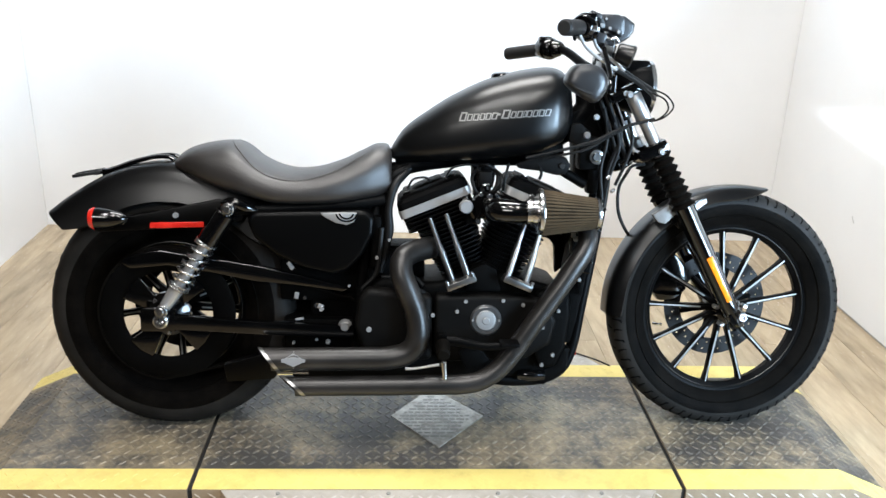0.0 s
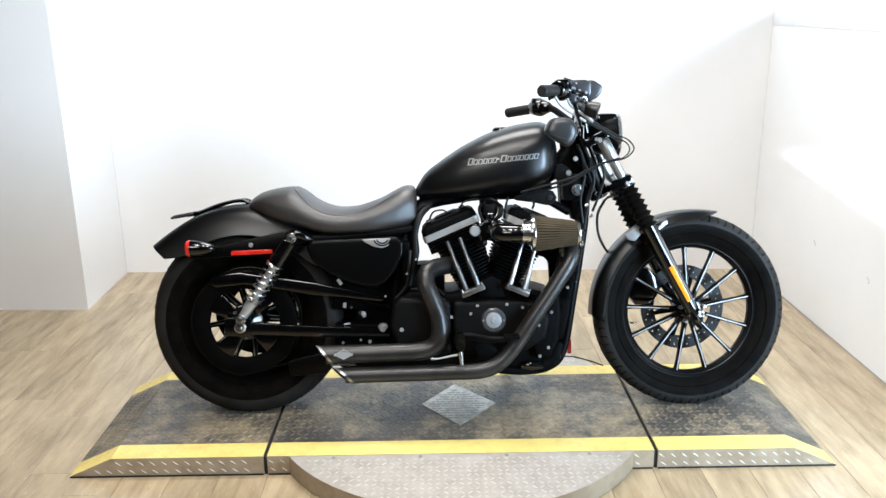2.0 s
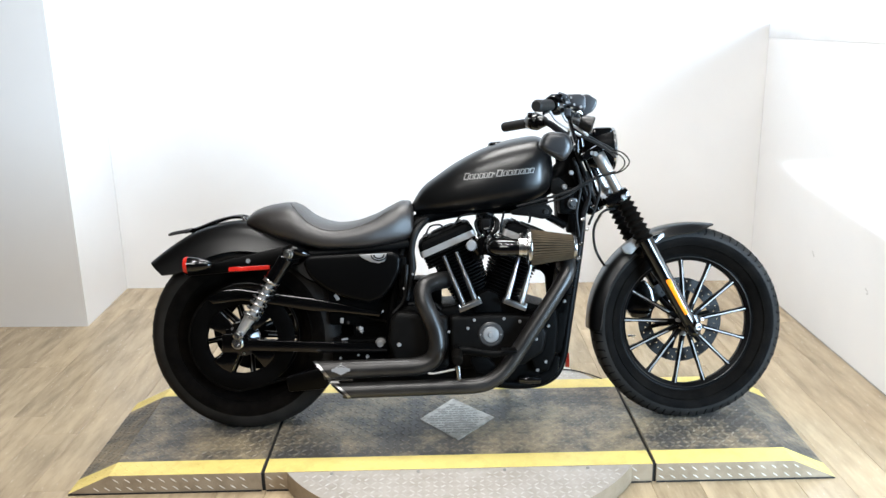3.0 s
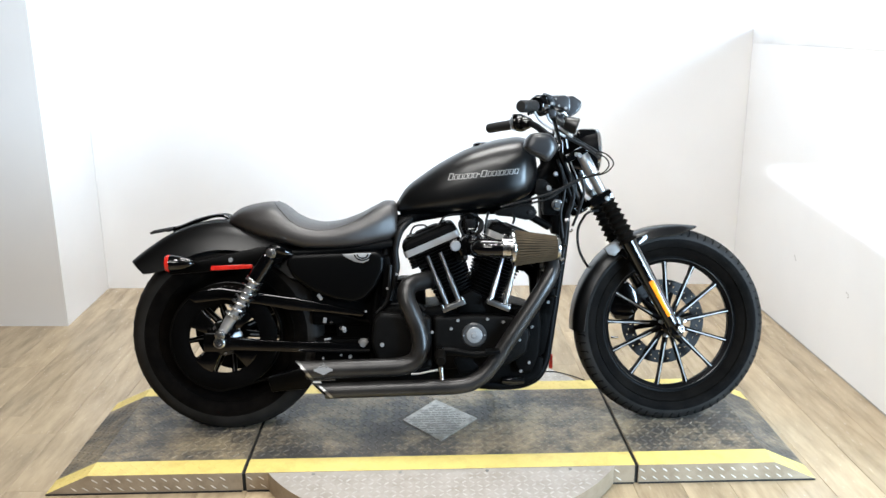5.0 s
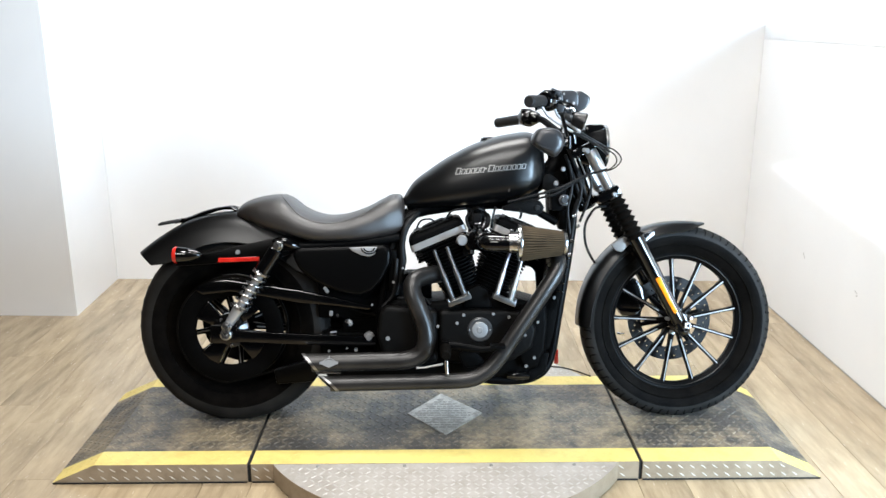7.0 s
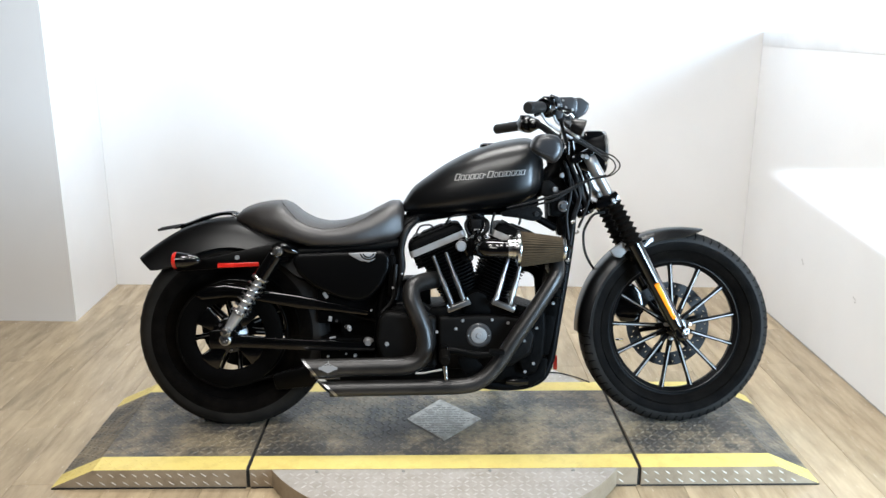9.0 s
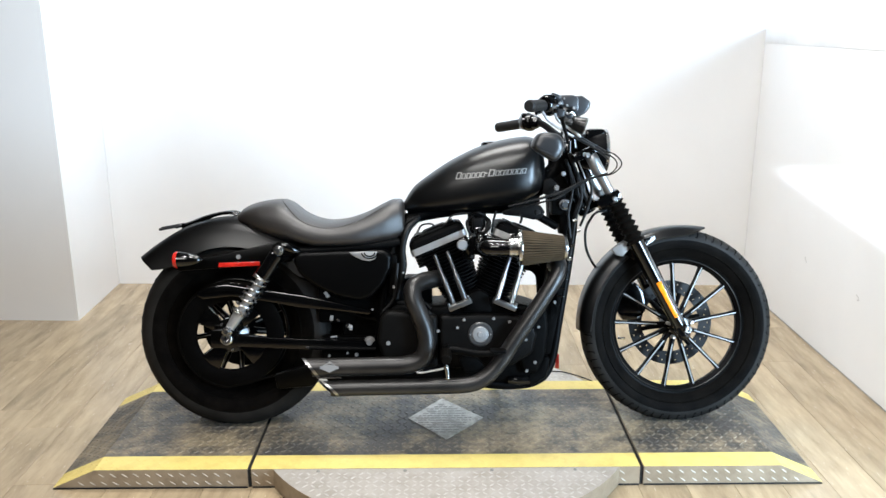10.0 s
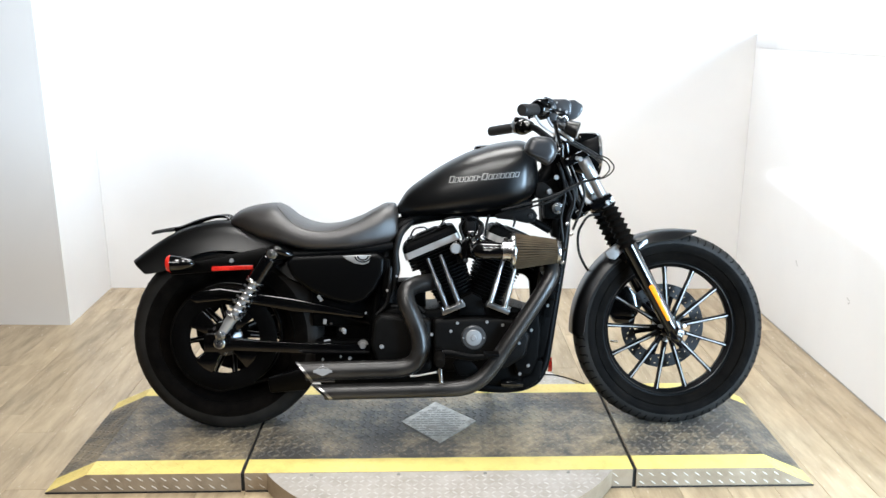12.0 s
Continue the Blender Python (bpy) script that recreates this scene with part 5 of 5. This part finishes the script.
# front fork
for s in (-1, 1):
    y = s * 0.098
    ax = Vector((0.764, y, 0.318))
    d = Vector((-0.4733, 0, 0.8809)).normalized()
    bm = BM()
    tube(bm, [ax - d * 0.022, ax - d * 0.012, ax + d * 0.05, ax + d * 0.30, ax + d * 0.352, ax + d * 0.356], [0.016, 0.022, 0.024, 0.0265, 0.0285, 0.024], 20, smooth=False)
    rod(bm, ax + Vector((-0.004, -0.022, 0.010)), ax + Vector((-0.004, 0.022, 0.010)), 0.022, 0.022, 20, 0.003)
    leg = part("fork_slider", bm, GLOSS, bike, "gloss black fork slider")
    bm = BM()
    prof = [ax + d * (0.352 + 0.15 * k / 28) for k in range(29)]
    tube(bm, prof, [0.0285 + 0.0055 * math.cos(2 * math.pi * k / 4) - 0.004 * k / 28 for k in range(29)], 20, smooth=False)
    part("fork_gaiter", bm, RUBBER, leg, "ribbed black rubber fork gaiter")
    bm = BM()
    tube(bm, [ax + d * 0.49, ax + d * 0.70], 0.0172, 20, smooth=False)
    part("fork_tube", bm, FORK, leg, "bright upper fork tube")
    bm = BM()
    tube(bm, [ax + d * 0.60, ax + d * 0.605, ax + d * 0.675, ax + d * 0.68], [0.018, 0.0205, 0.0205, 0.018], 20, smooth=False)
    part("fork_cover", bm, FORK if s < 0 else GLOSS, leg)
    if s < 0:
        bm = BM()
        side = Vector((d.z, 0, -d.x))
        mid = ax + d * 0.132
        prism(bm, [tuple((mid + d * u + side * v).xz) for u, v in ((-0.068, -0.007), (-0.068, 0.007), (0.068, 0.009), (0.068, -0.009))], y - 0.031, y - 0.024, 0.003)
        part("fork_reflector", bm, AMBER, leg, "amber reflector strip on the fork")
# pale grey carries the blue sheen reflected at the fork clamp
bm = BM()
prism(bm, [(0.519, 0.601), (0.56, 0.629), (0.591, 0.614), (0.557, 0.576), (0.534, 0.581)], -0.092, -0.070, 0.006)
part("fender_clamp", bm, EDGE, bike, "clamp between fender and fork, its bluish sheen put into pale grey")
d = Vector((-0.4733, 0, 0.8809)).normalized()
for dist, thick, lab in ((0.515, 0.035, "lower"), (0.685, 0.03, "upper")):
    q = Vector((0.764, 0, 0.318)) + d * dist
    bm = BM()
    block(bm, q + Vector((-0.018, 0, 0)), (0.085, 0.25, thick), 0.012, Matrix.Rotation(radians(-28.2), 4, "Y"))
    part("fork_yoke", bm, GLOSS, bike, "black " + lab + " fork yoke")
bolts("yoke_bolt", bike, [(0.520, -0.125, 0.772, 0.008), (0.428, -0.125, 0.915, 0.009)], BRIGHT, 0.008)
bm = BM()
rod(bm, (0.455, 0, 0.72), (0.335, 0, 0.955), 0.032, 0.032, 20, 0.004)
part("steering_head", bm, GLOSS, bike)

# headlight and its visor
bm = BM()
lathe(bm, [(0.0, -0.10), (0.03, -0.092), (0.056, -0.062), (0.068, -0.02), (0.072, 0.0), (0.072, 0.012), (0.066, 0.016), (0.0, 0.016)], (0.490, 0, 0.933), 40, axis="X")
lamp = part("headlight", bm, RIMBLACK, bike, "gloss black round headlight")
part("headlight_rim", lathe(BM(), [(0.072, 0.012), (0.074, 0.014), (0.074, 0.022), (0.068, 0.026), (0.065, 0.018)], (0.490, 0, 0.933), 40, axis="X", loop=True), CHROME, lamp, "bright lamp ring")
part("headlight_glass", lathe(BM(), [(0.067, 0.018), (0.045, 0.027), (0.0, 0.032)], (0.490, 0, 0.933), 40, axis="X"), GLASS, lamp)
bm = BM()
block(bm, (0.470, 0, 0.982), (0.065, 0.09, 0.05), 0.012)
part("headlight_mount", bm, GLOSS, lamp)

# handlebar, grips, controls, mirrors, gauge
bm = BM()
tube(bm, [(0.225, -0.325, 1.060), (0.285, -0.240, 1.066), (0.325, -0.185, 1.060), (0.362, -0.12, 1.020), (0.385, -0.05, 0.985), (0.388, 0.0, 0.98), (0.385, 0.05, 0.978), (0.360, 0.12, 0.995), (0.322, 0.20, 1.035), (0.285, 0.255, 1.048), (0.21, 0.32, 1.040)], 0.0125, 12)
bar = part("handlebar", bm, RIMBLACK, bike, "black pulled-back handlebar")
for a, b in (((0.207, -0.356, 1.058), (0.258, -0.278, 1.064)), ((0.164, 0.350, 1.032), (0.262, 0.275, 1.044))):
    a, b = Vector(a), Vector(b)
    bm = BM()
    pts = [a + (b - a) * (k / 24) for k in range(25)]
    tube(bm, pts, [0.015] + [0.0185 + (0.0008 if k % 2 else -0.0004) for k in range(23)] + [0.0185], 18, smooth=False)
    part("grip", bm, GRIP, bar, "ribbed black rubber grip")


def switchgear(e, w, hump):
    e, w = Vector(e), Vector(w).normalized()
    bm = BM()
    rod(bm, e - w * 0.026, e + w * 0.004, 0.028, 0.031, 20, 0.004)
    rod(bm, e + w * 0.006, e + w * 0.030, 0.033, 0.031, 20, 0.005)
    rod(bm, e + w * 0.032, e + w * 0.058, 0.026, 0.020, 20, 0.004)
    block(bm, e + Vector(hump), (0.04, 0.034, 0.022), 0.007)
    part("switch_housing", bm, GLOSS, bar, "gloss black switch housing")


switchgear((0.277, -0.252, 1.068), (0.06, 0.10, -0.005), (0.005, 0.0, 0.022))
for q, sz, turn in (((0.304, -0.235, 1.098), (0.030, 0.022, 0.014), 20), ((0.322, -0.205, 1.084), (0.016, 0.03, 0.03), -15), ((0.322, -0.22, 1.046), (0.022, 0.03, 0.024), 10)):
    bm = BM()
    block(bm, q, sz, 0.004, Matrix.Rotation(radians(turn), 4, "Y"))
    part("switch_button", bm, MIRROR_SHELL, bar)
bolts("clamp_screw", bar, [(0.318, -0.245, 1.075, 0.0045), (0.302, -0.25, 1.052, 0.004), (0.345, -0.216, 1.07, 0.0042), (0.366, -0.216, 1.062, 0.005), (0.335, -0.216, 1.092, 0.0035)], BRIGHT, 0.004)
bm = BM()
tube(bm, [(0.335, -0.20, 1.056), (0.350, -0.205, 1.045), (0.362, -0.205, 1.05), (0.372, -0.20, 1.04)], 0.004, 8)
part("bleed_pipe", bm, STEEL, bar)
bm = BM()
tube(bm, [(0.262, -0.285, 1.05), (0.236, -0.335, 1.038), (0.225, -0.39, 1.032)], [0.006, 0.005, 0.006], 8, flat=0.6)
part("brake_lever", bm, GLOSS, bar, "black front brake lever")
switchgear((0.272, 0.262, 1.046), (0.08, -0.09, -0.004), (-0.005, 0.0, 0.024))
bm = BM()
prism(bm, [(0.321, 1.071), (0.317, 1.094), (0.324, 1.104), (0.366, 1.104), (0.382, 1.094), (0.382, 1.060), (0.374, 1.050), (0.352, 1.064)], -0.215, -0.155, 0.006, 2)
block(bm, (0.345, -0.165, 1.046), (0.045, 0.05, 0.03), 0.008)
rod(bm, (0.33, -0.19, 1.035), (0.365, -0.155, 1.022), 0.014, 0.012, 14, 0.003)
part("brake_reservoir", bm, MIRROR_SHELL, bar, "black front brake reservoir on the bar")
bm = BM()
prism(bm, [(0.382, 1.060), (0.390, 1.108), (0.402, 1.116), (0.420, 1.116), (0.449, 1.096), (0.446, 1.076), (0.433, 1.058), (0.407, 1.044)], -0.062, 0.045, 0.010, 3)
part("speedometer", bm, MIRROR_SHELL, bar, "black speedometer housing above the bars")
bm = BM()
block(bm, (0.388, 0.0, 1.0), (0.045, 0.12, 0.045), 0.010)
rod(bm, (0.388, -0.045, 0.985), (0.398, -0.045, 0.925), 0.017, 0.017, 16, 0.003)
rod(bm, (0.388, 0.045, 0.985), (0.398, 0.045, 0.925), 0.017, 0.017, 16, 0.003)
rod(bm, (0.395, 0.0, 1.0), (0.405, 0.0, 1.045), 0.014)
part("riser", bm, GLOSS, bar, "black handlebar risers and clamp")
bm = BM()
rod(bm, (0.362, -0.225, 1.016), (0.402, -0.232, 1.002), 0.022, 0.028, 24, 0.004)
part("front_signal", bm, DENIM, bar, "gloss black bullet signal")


def mirror():
    """A rounded, slightly bulged shell with a dark slot along its lower edge."""
    bm = BM()
    rings = []
    outline = spline([(0.222, 0, 0.956), (0.238, 0, 0.976), (0.267, 0, 0.980), (0.299, 0, 0.974), (0.315, 0, 0.954), (0.318, 0, 0.933), (0.311, 0, 0.914), (0.299, 0, 0.898), (0.285, 0, 0.893), (0.263, 0, 0.904), (0.238, 0, 0.919), (0.219, 0, 0.937), (0.222, 0, 0.956)], 4)[:-1]
    mid = Vector((0.270, 0, 0.933))
    for y, k in ((-0.364, 0.45), (-0.362, 0.70), (-0.358, 0.86), (-0.350, 0.95), (-0.338, 1.0), (-0.318, 1.0), (-0.312, 0.96)):
        rings.append([mid + (q - mid) * k + Vector((0, y, 0)) for q in outline])
    bridge(bm, rings)
    ob = part("mirror", bm, MIRROR_SHELL, bar, "satin dark grey mirror shell slung under the bar", sharp=50)
    bm = BM()
    tube(bm, [(0.236, -0.357, 0.930), (0.252, -0.361, 0.922), (0.274, -0.362, 0.914), (0.298, -0.355, 0.912)], 0.0036, 6)
    part("mirror_slot", bm, GAP, ob)
    return ob


mirror()
bm = BM()
tube(bm, [(0.300, -0.335, 0.930), (0.325, -0.325, 0.930), (0.332, -0.30, 0.955), (0.325, -0.25, 1.02)], [0.008, 0.006, 0.006, 0.007], 10)
part("mirror_stem", bm, GLOSS, bar)
bm = BM()
for z in (0.922, 0.948):
    block(bm, (0.322, -0.335, z), (0.026, 0.010, 0.005), 0.002)
rod(bm, (0.334, -0.335, 0.916), (0.334, -0.335, 0.956), 0.0055, 0.0055, 12, 0.001)
part("mirror_clevis", bm, GLOSS, bar, "gloss black clevis of the mirror")
for pts, rad, mat in (
        ([(0.255, -0.30, 1.045), (0.275, -0.295, 1.018), (0.31, -0.27, 0.997), (0.36, -0.24, 0.972)], 0.0042, BRIGHT),
        ([(0.300, -0.23, 1.055), (0.315, -0.23, 1.022), (0.35, -0.22, 0.998), (0.39, -0.20, 0.972)], 0.0042, BRIGHT),
        ([(0.355, -0.24, 0.974), (0.42, -0.21, 0.945), (0.47, -0.16, 0.92), (0.50, -0.1, 0.905)], 0.0052, CABLE),
        ([(0.385, -0.20, 0.974), (0.43, -0.18, 0.95), (0.48, -0.14, 0.928), (0.51, -0.08, 0.915)], 0.0052, CABLE),
        ([(0.47, -0.16, 0.922), (0.505, -0.17, 0.905), (0.515, -0.17, 0.878), (0.492, -0.15, 0.852), (0.455, -0.12, 0.845)], 0.0022, CABLE),
        ([(0.48, -0.14, 0.930), (0.515, -0.15, 0.915), (0.535, -0.15, 0.885), (0.51, -0.13, 0.855), (0.46, -0.10, 0.845)], 0.0022, CABLE),
        ([(0.53, 0.05, 0.725), (0.50, 0.045, 0.722), (0.483, 0.03, 0.715), (0.467, 0.0, 0.704), (0.447, -0.0, 0.662), (0.449, 0.0, 0.6), (0.47, 0.0, 0.55), (0.506, 0.0, 0.501)], 0.0045, CABLE),
        ([(0.168, -0.118, 0.748), (0.234, -0.125, 0.764), (0.299, -0.125, 0.781), (0.345, -0.125, 0.796), (0.419, -0.128, 0.833), (0.467, -0.128, 0.847), (0.495, -0.13, 0.855)], 0.0042, CABLE),
        ([(0.216, -0.11, 0.746), (0.281, -0.12, 0.762), (0.327, -0.12, 0.775), (0.383, -0.12, 0.808), (0.429, -0.12, 0.833)], 0.0034, CABLE),
        ([(0.375, -0.07, 0.923), (0.400, -0.07, 0.863), (0.420, -0.07, 0.806), (0.442, -0.07, 0.749)], 0.0062, CABLE),
        ([(0.396, -0.06, 0.916), (0.417, -0.06, 0.863), (0.437, -0.06, 0.810), (0.457, -0.06, 0.758)], 0.0055, GLOSS),
        ([(0.405, -0.075, 0.900), (0.426, -0.075, 0.850), (0.444, -0.075, 0.800), (0.462, -0.075, 0.760)], 0.0022, FORK),
        ([(0.365, -0.065, 0.904), (0.388, -0.065, 0.844), (0.408, -0.065, 0.787), (0.424, -0.065, 0.745)], 0.0060, CABLE),
        ([(0.356, -0.05, 0.863), (0.380, -0.05, 0.815), (0.399, -0.05, 0.767), (0.415, -0.05, 0.729)], 0.0065, GLOSS),
        ([(0.41, -0.06, 0.86), (0.425, -0.07, 0.80), (0.40, -0.06, 0.72), (0.39, -0.05, 0.62), (0.37, -0.06, 0.50)], 0.006, CABLE),
        ([(-0.135, -0.08, 0.66), (-0.12, -0.09, 0.685), (-0.09, -0.09, 0.69), (-0.075, -0.08, 0.68)], 0.003, CABLE),
        ([(-0.035, -0.08, 0.69), (-0.02, -0.085, 0.715), (0.02, -0.08, 0.725), (0.05, -0.06, 0.72)], 0.003, CABLE),
        ([(0.05, -0.08, 0.72), (0.055, -0.10, 0.69), (0.06, -0.11, 0.66)], 0.005, CABLE),
        ([(0.085, -0.08, 0.72), (0.10, -0.10, 0.70), (0.095, -0.11, 0.67), (0.08, -0.11, 0.655)], 0.006, CABLE),
        ([(0.13, -0.08, 0.73), (0.12, -0.10, 0.70), (0.115, -0.10, 0.66)], 0.004, CABLE),
        ([(0.20, -0.07, 0.74), (0.215, -0.09, 0.71), (0.21, -0.09, 0.69)], 0.004, CABLE)):
    bm = BM()
    tube(bm, pts, rad, 8)
    part("brake_line" if mat is BRIGHT else "cable", bm, mat, bike)

# coil bracket, horn, ignition switch beside the steering head
bm = BM()
prism(bm, [(0.149, 0.731), (0.191, 0.746), (0.238, 0.756), (0.28, 0.75), (0.295, 0.727), (0.282, 0.706), (0.258, 0.701), (0.21, 0.712), (0.155, 0.718)], -0.085, -0.06, 0.006)
prism(bm, [(0.285, 0.79), (0.29, 0.835), (0.315, 0.84), (0.345, 0.815), (0.345, 0.79), (0.32, 0.775)], -0.08, -0.05, 0.007)
part("coil_bracket", bm, COVER, bike, "black coil bracket under the tank")
bolts("bracket_bolt", bike, [(0.27, -0.085, 0.727, 0.009)], EXHAUST, 0.007)
bolts("bracket_bolt", bike, [(0.333, -0.08, 0.808, 0.0095), (0.358, -0.07, 0.855, 0.0085), (0.418, -0.12, 0.918, 0.008)], BRIGHT, 0.008)
bm = BM()
tube(bm, [(0.275, -0.06, 0.712), (0.284, -0.06, 0.707), (0.338, -0.06, 0.676)], 0.013, 12)
block(bm, (0.345, -0.05, 0.76), (0.06, 0.06, 0.09), 0.014)
block(bm, (0.36, -0.04, 0.69), (0.03, 0.05, 0.08), 0.01)
prism(bm, [(0.295, 0.86), (0.36, 0.90), (0.405, 0.88), (0.43, 0.78), (0.415, 0.70), (0.36, 0.655), (0.315, 0.69), (0.31, 0.78)], -0.03, 0.04, 0.010)
part("neck_cover", bm, WRINKLE, bike)
bm = BM()
lathe(bm, [(0.0, -0.012), (0.010, -0.012), (0.013, -0.007), (0.019, -0.006), (0.021, 0.0), (0.021, 0.02), (0.0, 0.02)], (0.360, -0.085, 0.752), 28)
part("ignition_switch", bm, CHROME, bike, "chrome ignition switch")
bm = BM()
block(bm, (0.352, -0.07, 0.50), (0.018, 0.05, 0.17), 0.006, Matrix.Rotation(radians(10), 4, "Y"))
part("voltage_regulator", bm, WRINKLE, bike, "ribbed black regulator on the down tube")
for k in range(5):
    bm = BM()
    block(bm, (0.345 + 0.0055 * k, -0.098, 0.445 + 0.028 * k), (0.024, 0.008, 0.005), 0.0015, Matrix.Rotation(radians(10), 4, "Y"))
    part("regulator_fin", bm, GLOSS, bike)
bolts("frame_clip", bike, [(0.327, -0.10, 0.425, 0.006), (0.308, -0.13, 0.54, 0.008)], BRIGHT, 0.01)

# loose wires down the steering neck, with clips added for its small glints
for pts in ([(0.40, -0.09, 0.84), (0.415, -0.10, 0.78), (0.395, -0.095, 0.70), (0.385, -0.09, 0.62), (0.372, -0.09, 0.55)], [(0.375, -0.08, 0.88), (0.385, -0.09, 0.80), (0.372, -0.09, 0.72), (0.38, -0.09, 0.64)], [(0.43, -0.11, 0.86), (0.445, -0.115, 0.80), (0.432, -0.11, 0.74), (0.41, -0.10, 0.68)]):
    bm = BM()
    tube(bm, pts, 0.0045, 8)
    part("neck_wire", bm, CABLE, bike)
for k, (x, z) in enumerate(((0.40, 0.815), (0.392, 0.70), (0.384, 0.615), (0.376, 0.57), (0.425, 0.74), (0.405, 0.665))):
    bm = BM()
    rod(bm, (x - 0.006, -0.098, z - 0.003), (x + 0.006, -0.098, z + 0.003), 0.0055, 0.0055, 10, 0.001)
    part("glint_clip", bm, STEEL if k % 2 else GLOSS, bike)

# a thin wire lying across the turntable behind the motorcycle
bm = BM()
tube(bm, [(0.30, 0.42, 0.068), (0.385, 0.385, 0.068), (0.43, 0.375, 0.068), (0.485, 0.335, 0.068), (0.53, 0.29, 0.067)], 0.0025, 8)
tagged(part("power_cable", bm, CABLE), "thin black cable lying on the turntable disc", "cable")

# floor planks
PW, PL = 0.152, 1.22
rnd = random.Random(4)
plank_meshes, far = {}, BM()
made = 0
for i in range(-30, 31):
    y = -2.0 - rnd.uniform(0, PL)
    x = 0.03 + i * PW
    if abs(x) > 4.5:
        continue
    while y < 1.95 and x < 9:
        y0, y1 = max(y, -2.0), min(y + PL, 1.95)
        if y1 - y0 > 0.05:
            key = round(y1 - y0, 3)
            if key not in plank_meshes:
                bm = BM()
                block(bm, (0, 0, -0.0025), (PW - 0.0009, y1 - y0 - 0.0009, 0.005), 0.0007, segments=1)
                me = bpy.data.meshes.new("plank")
                bm.to_mesh(me)
                bm.free()
                me.materials.append(PLANK)
                plank_meshes[key] = me
            ob = new("plank", plank_meshes[key])
            ob.location = (x, (y0 + y1) / 2, 0)
            ob.parent = floor
            made += 1
        y += PL
# unseen floor behind the camera, added dark so black paint reflects no bright planks
block(far, (0, -4.5, -0.002), (9.2, 4.996, 0.004), 0)
tagged(part("unseen_dark_floor", far, FAR_FLOOR), "unseen floor beyond the planks, made dark to keep reflections black", "floor", kind="structure")
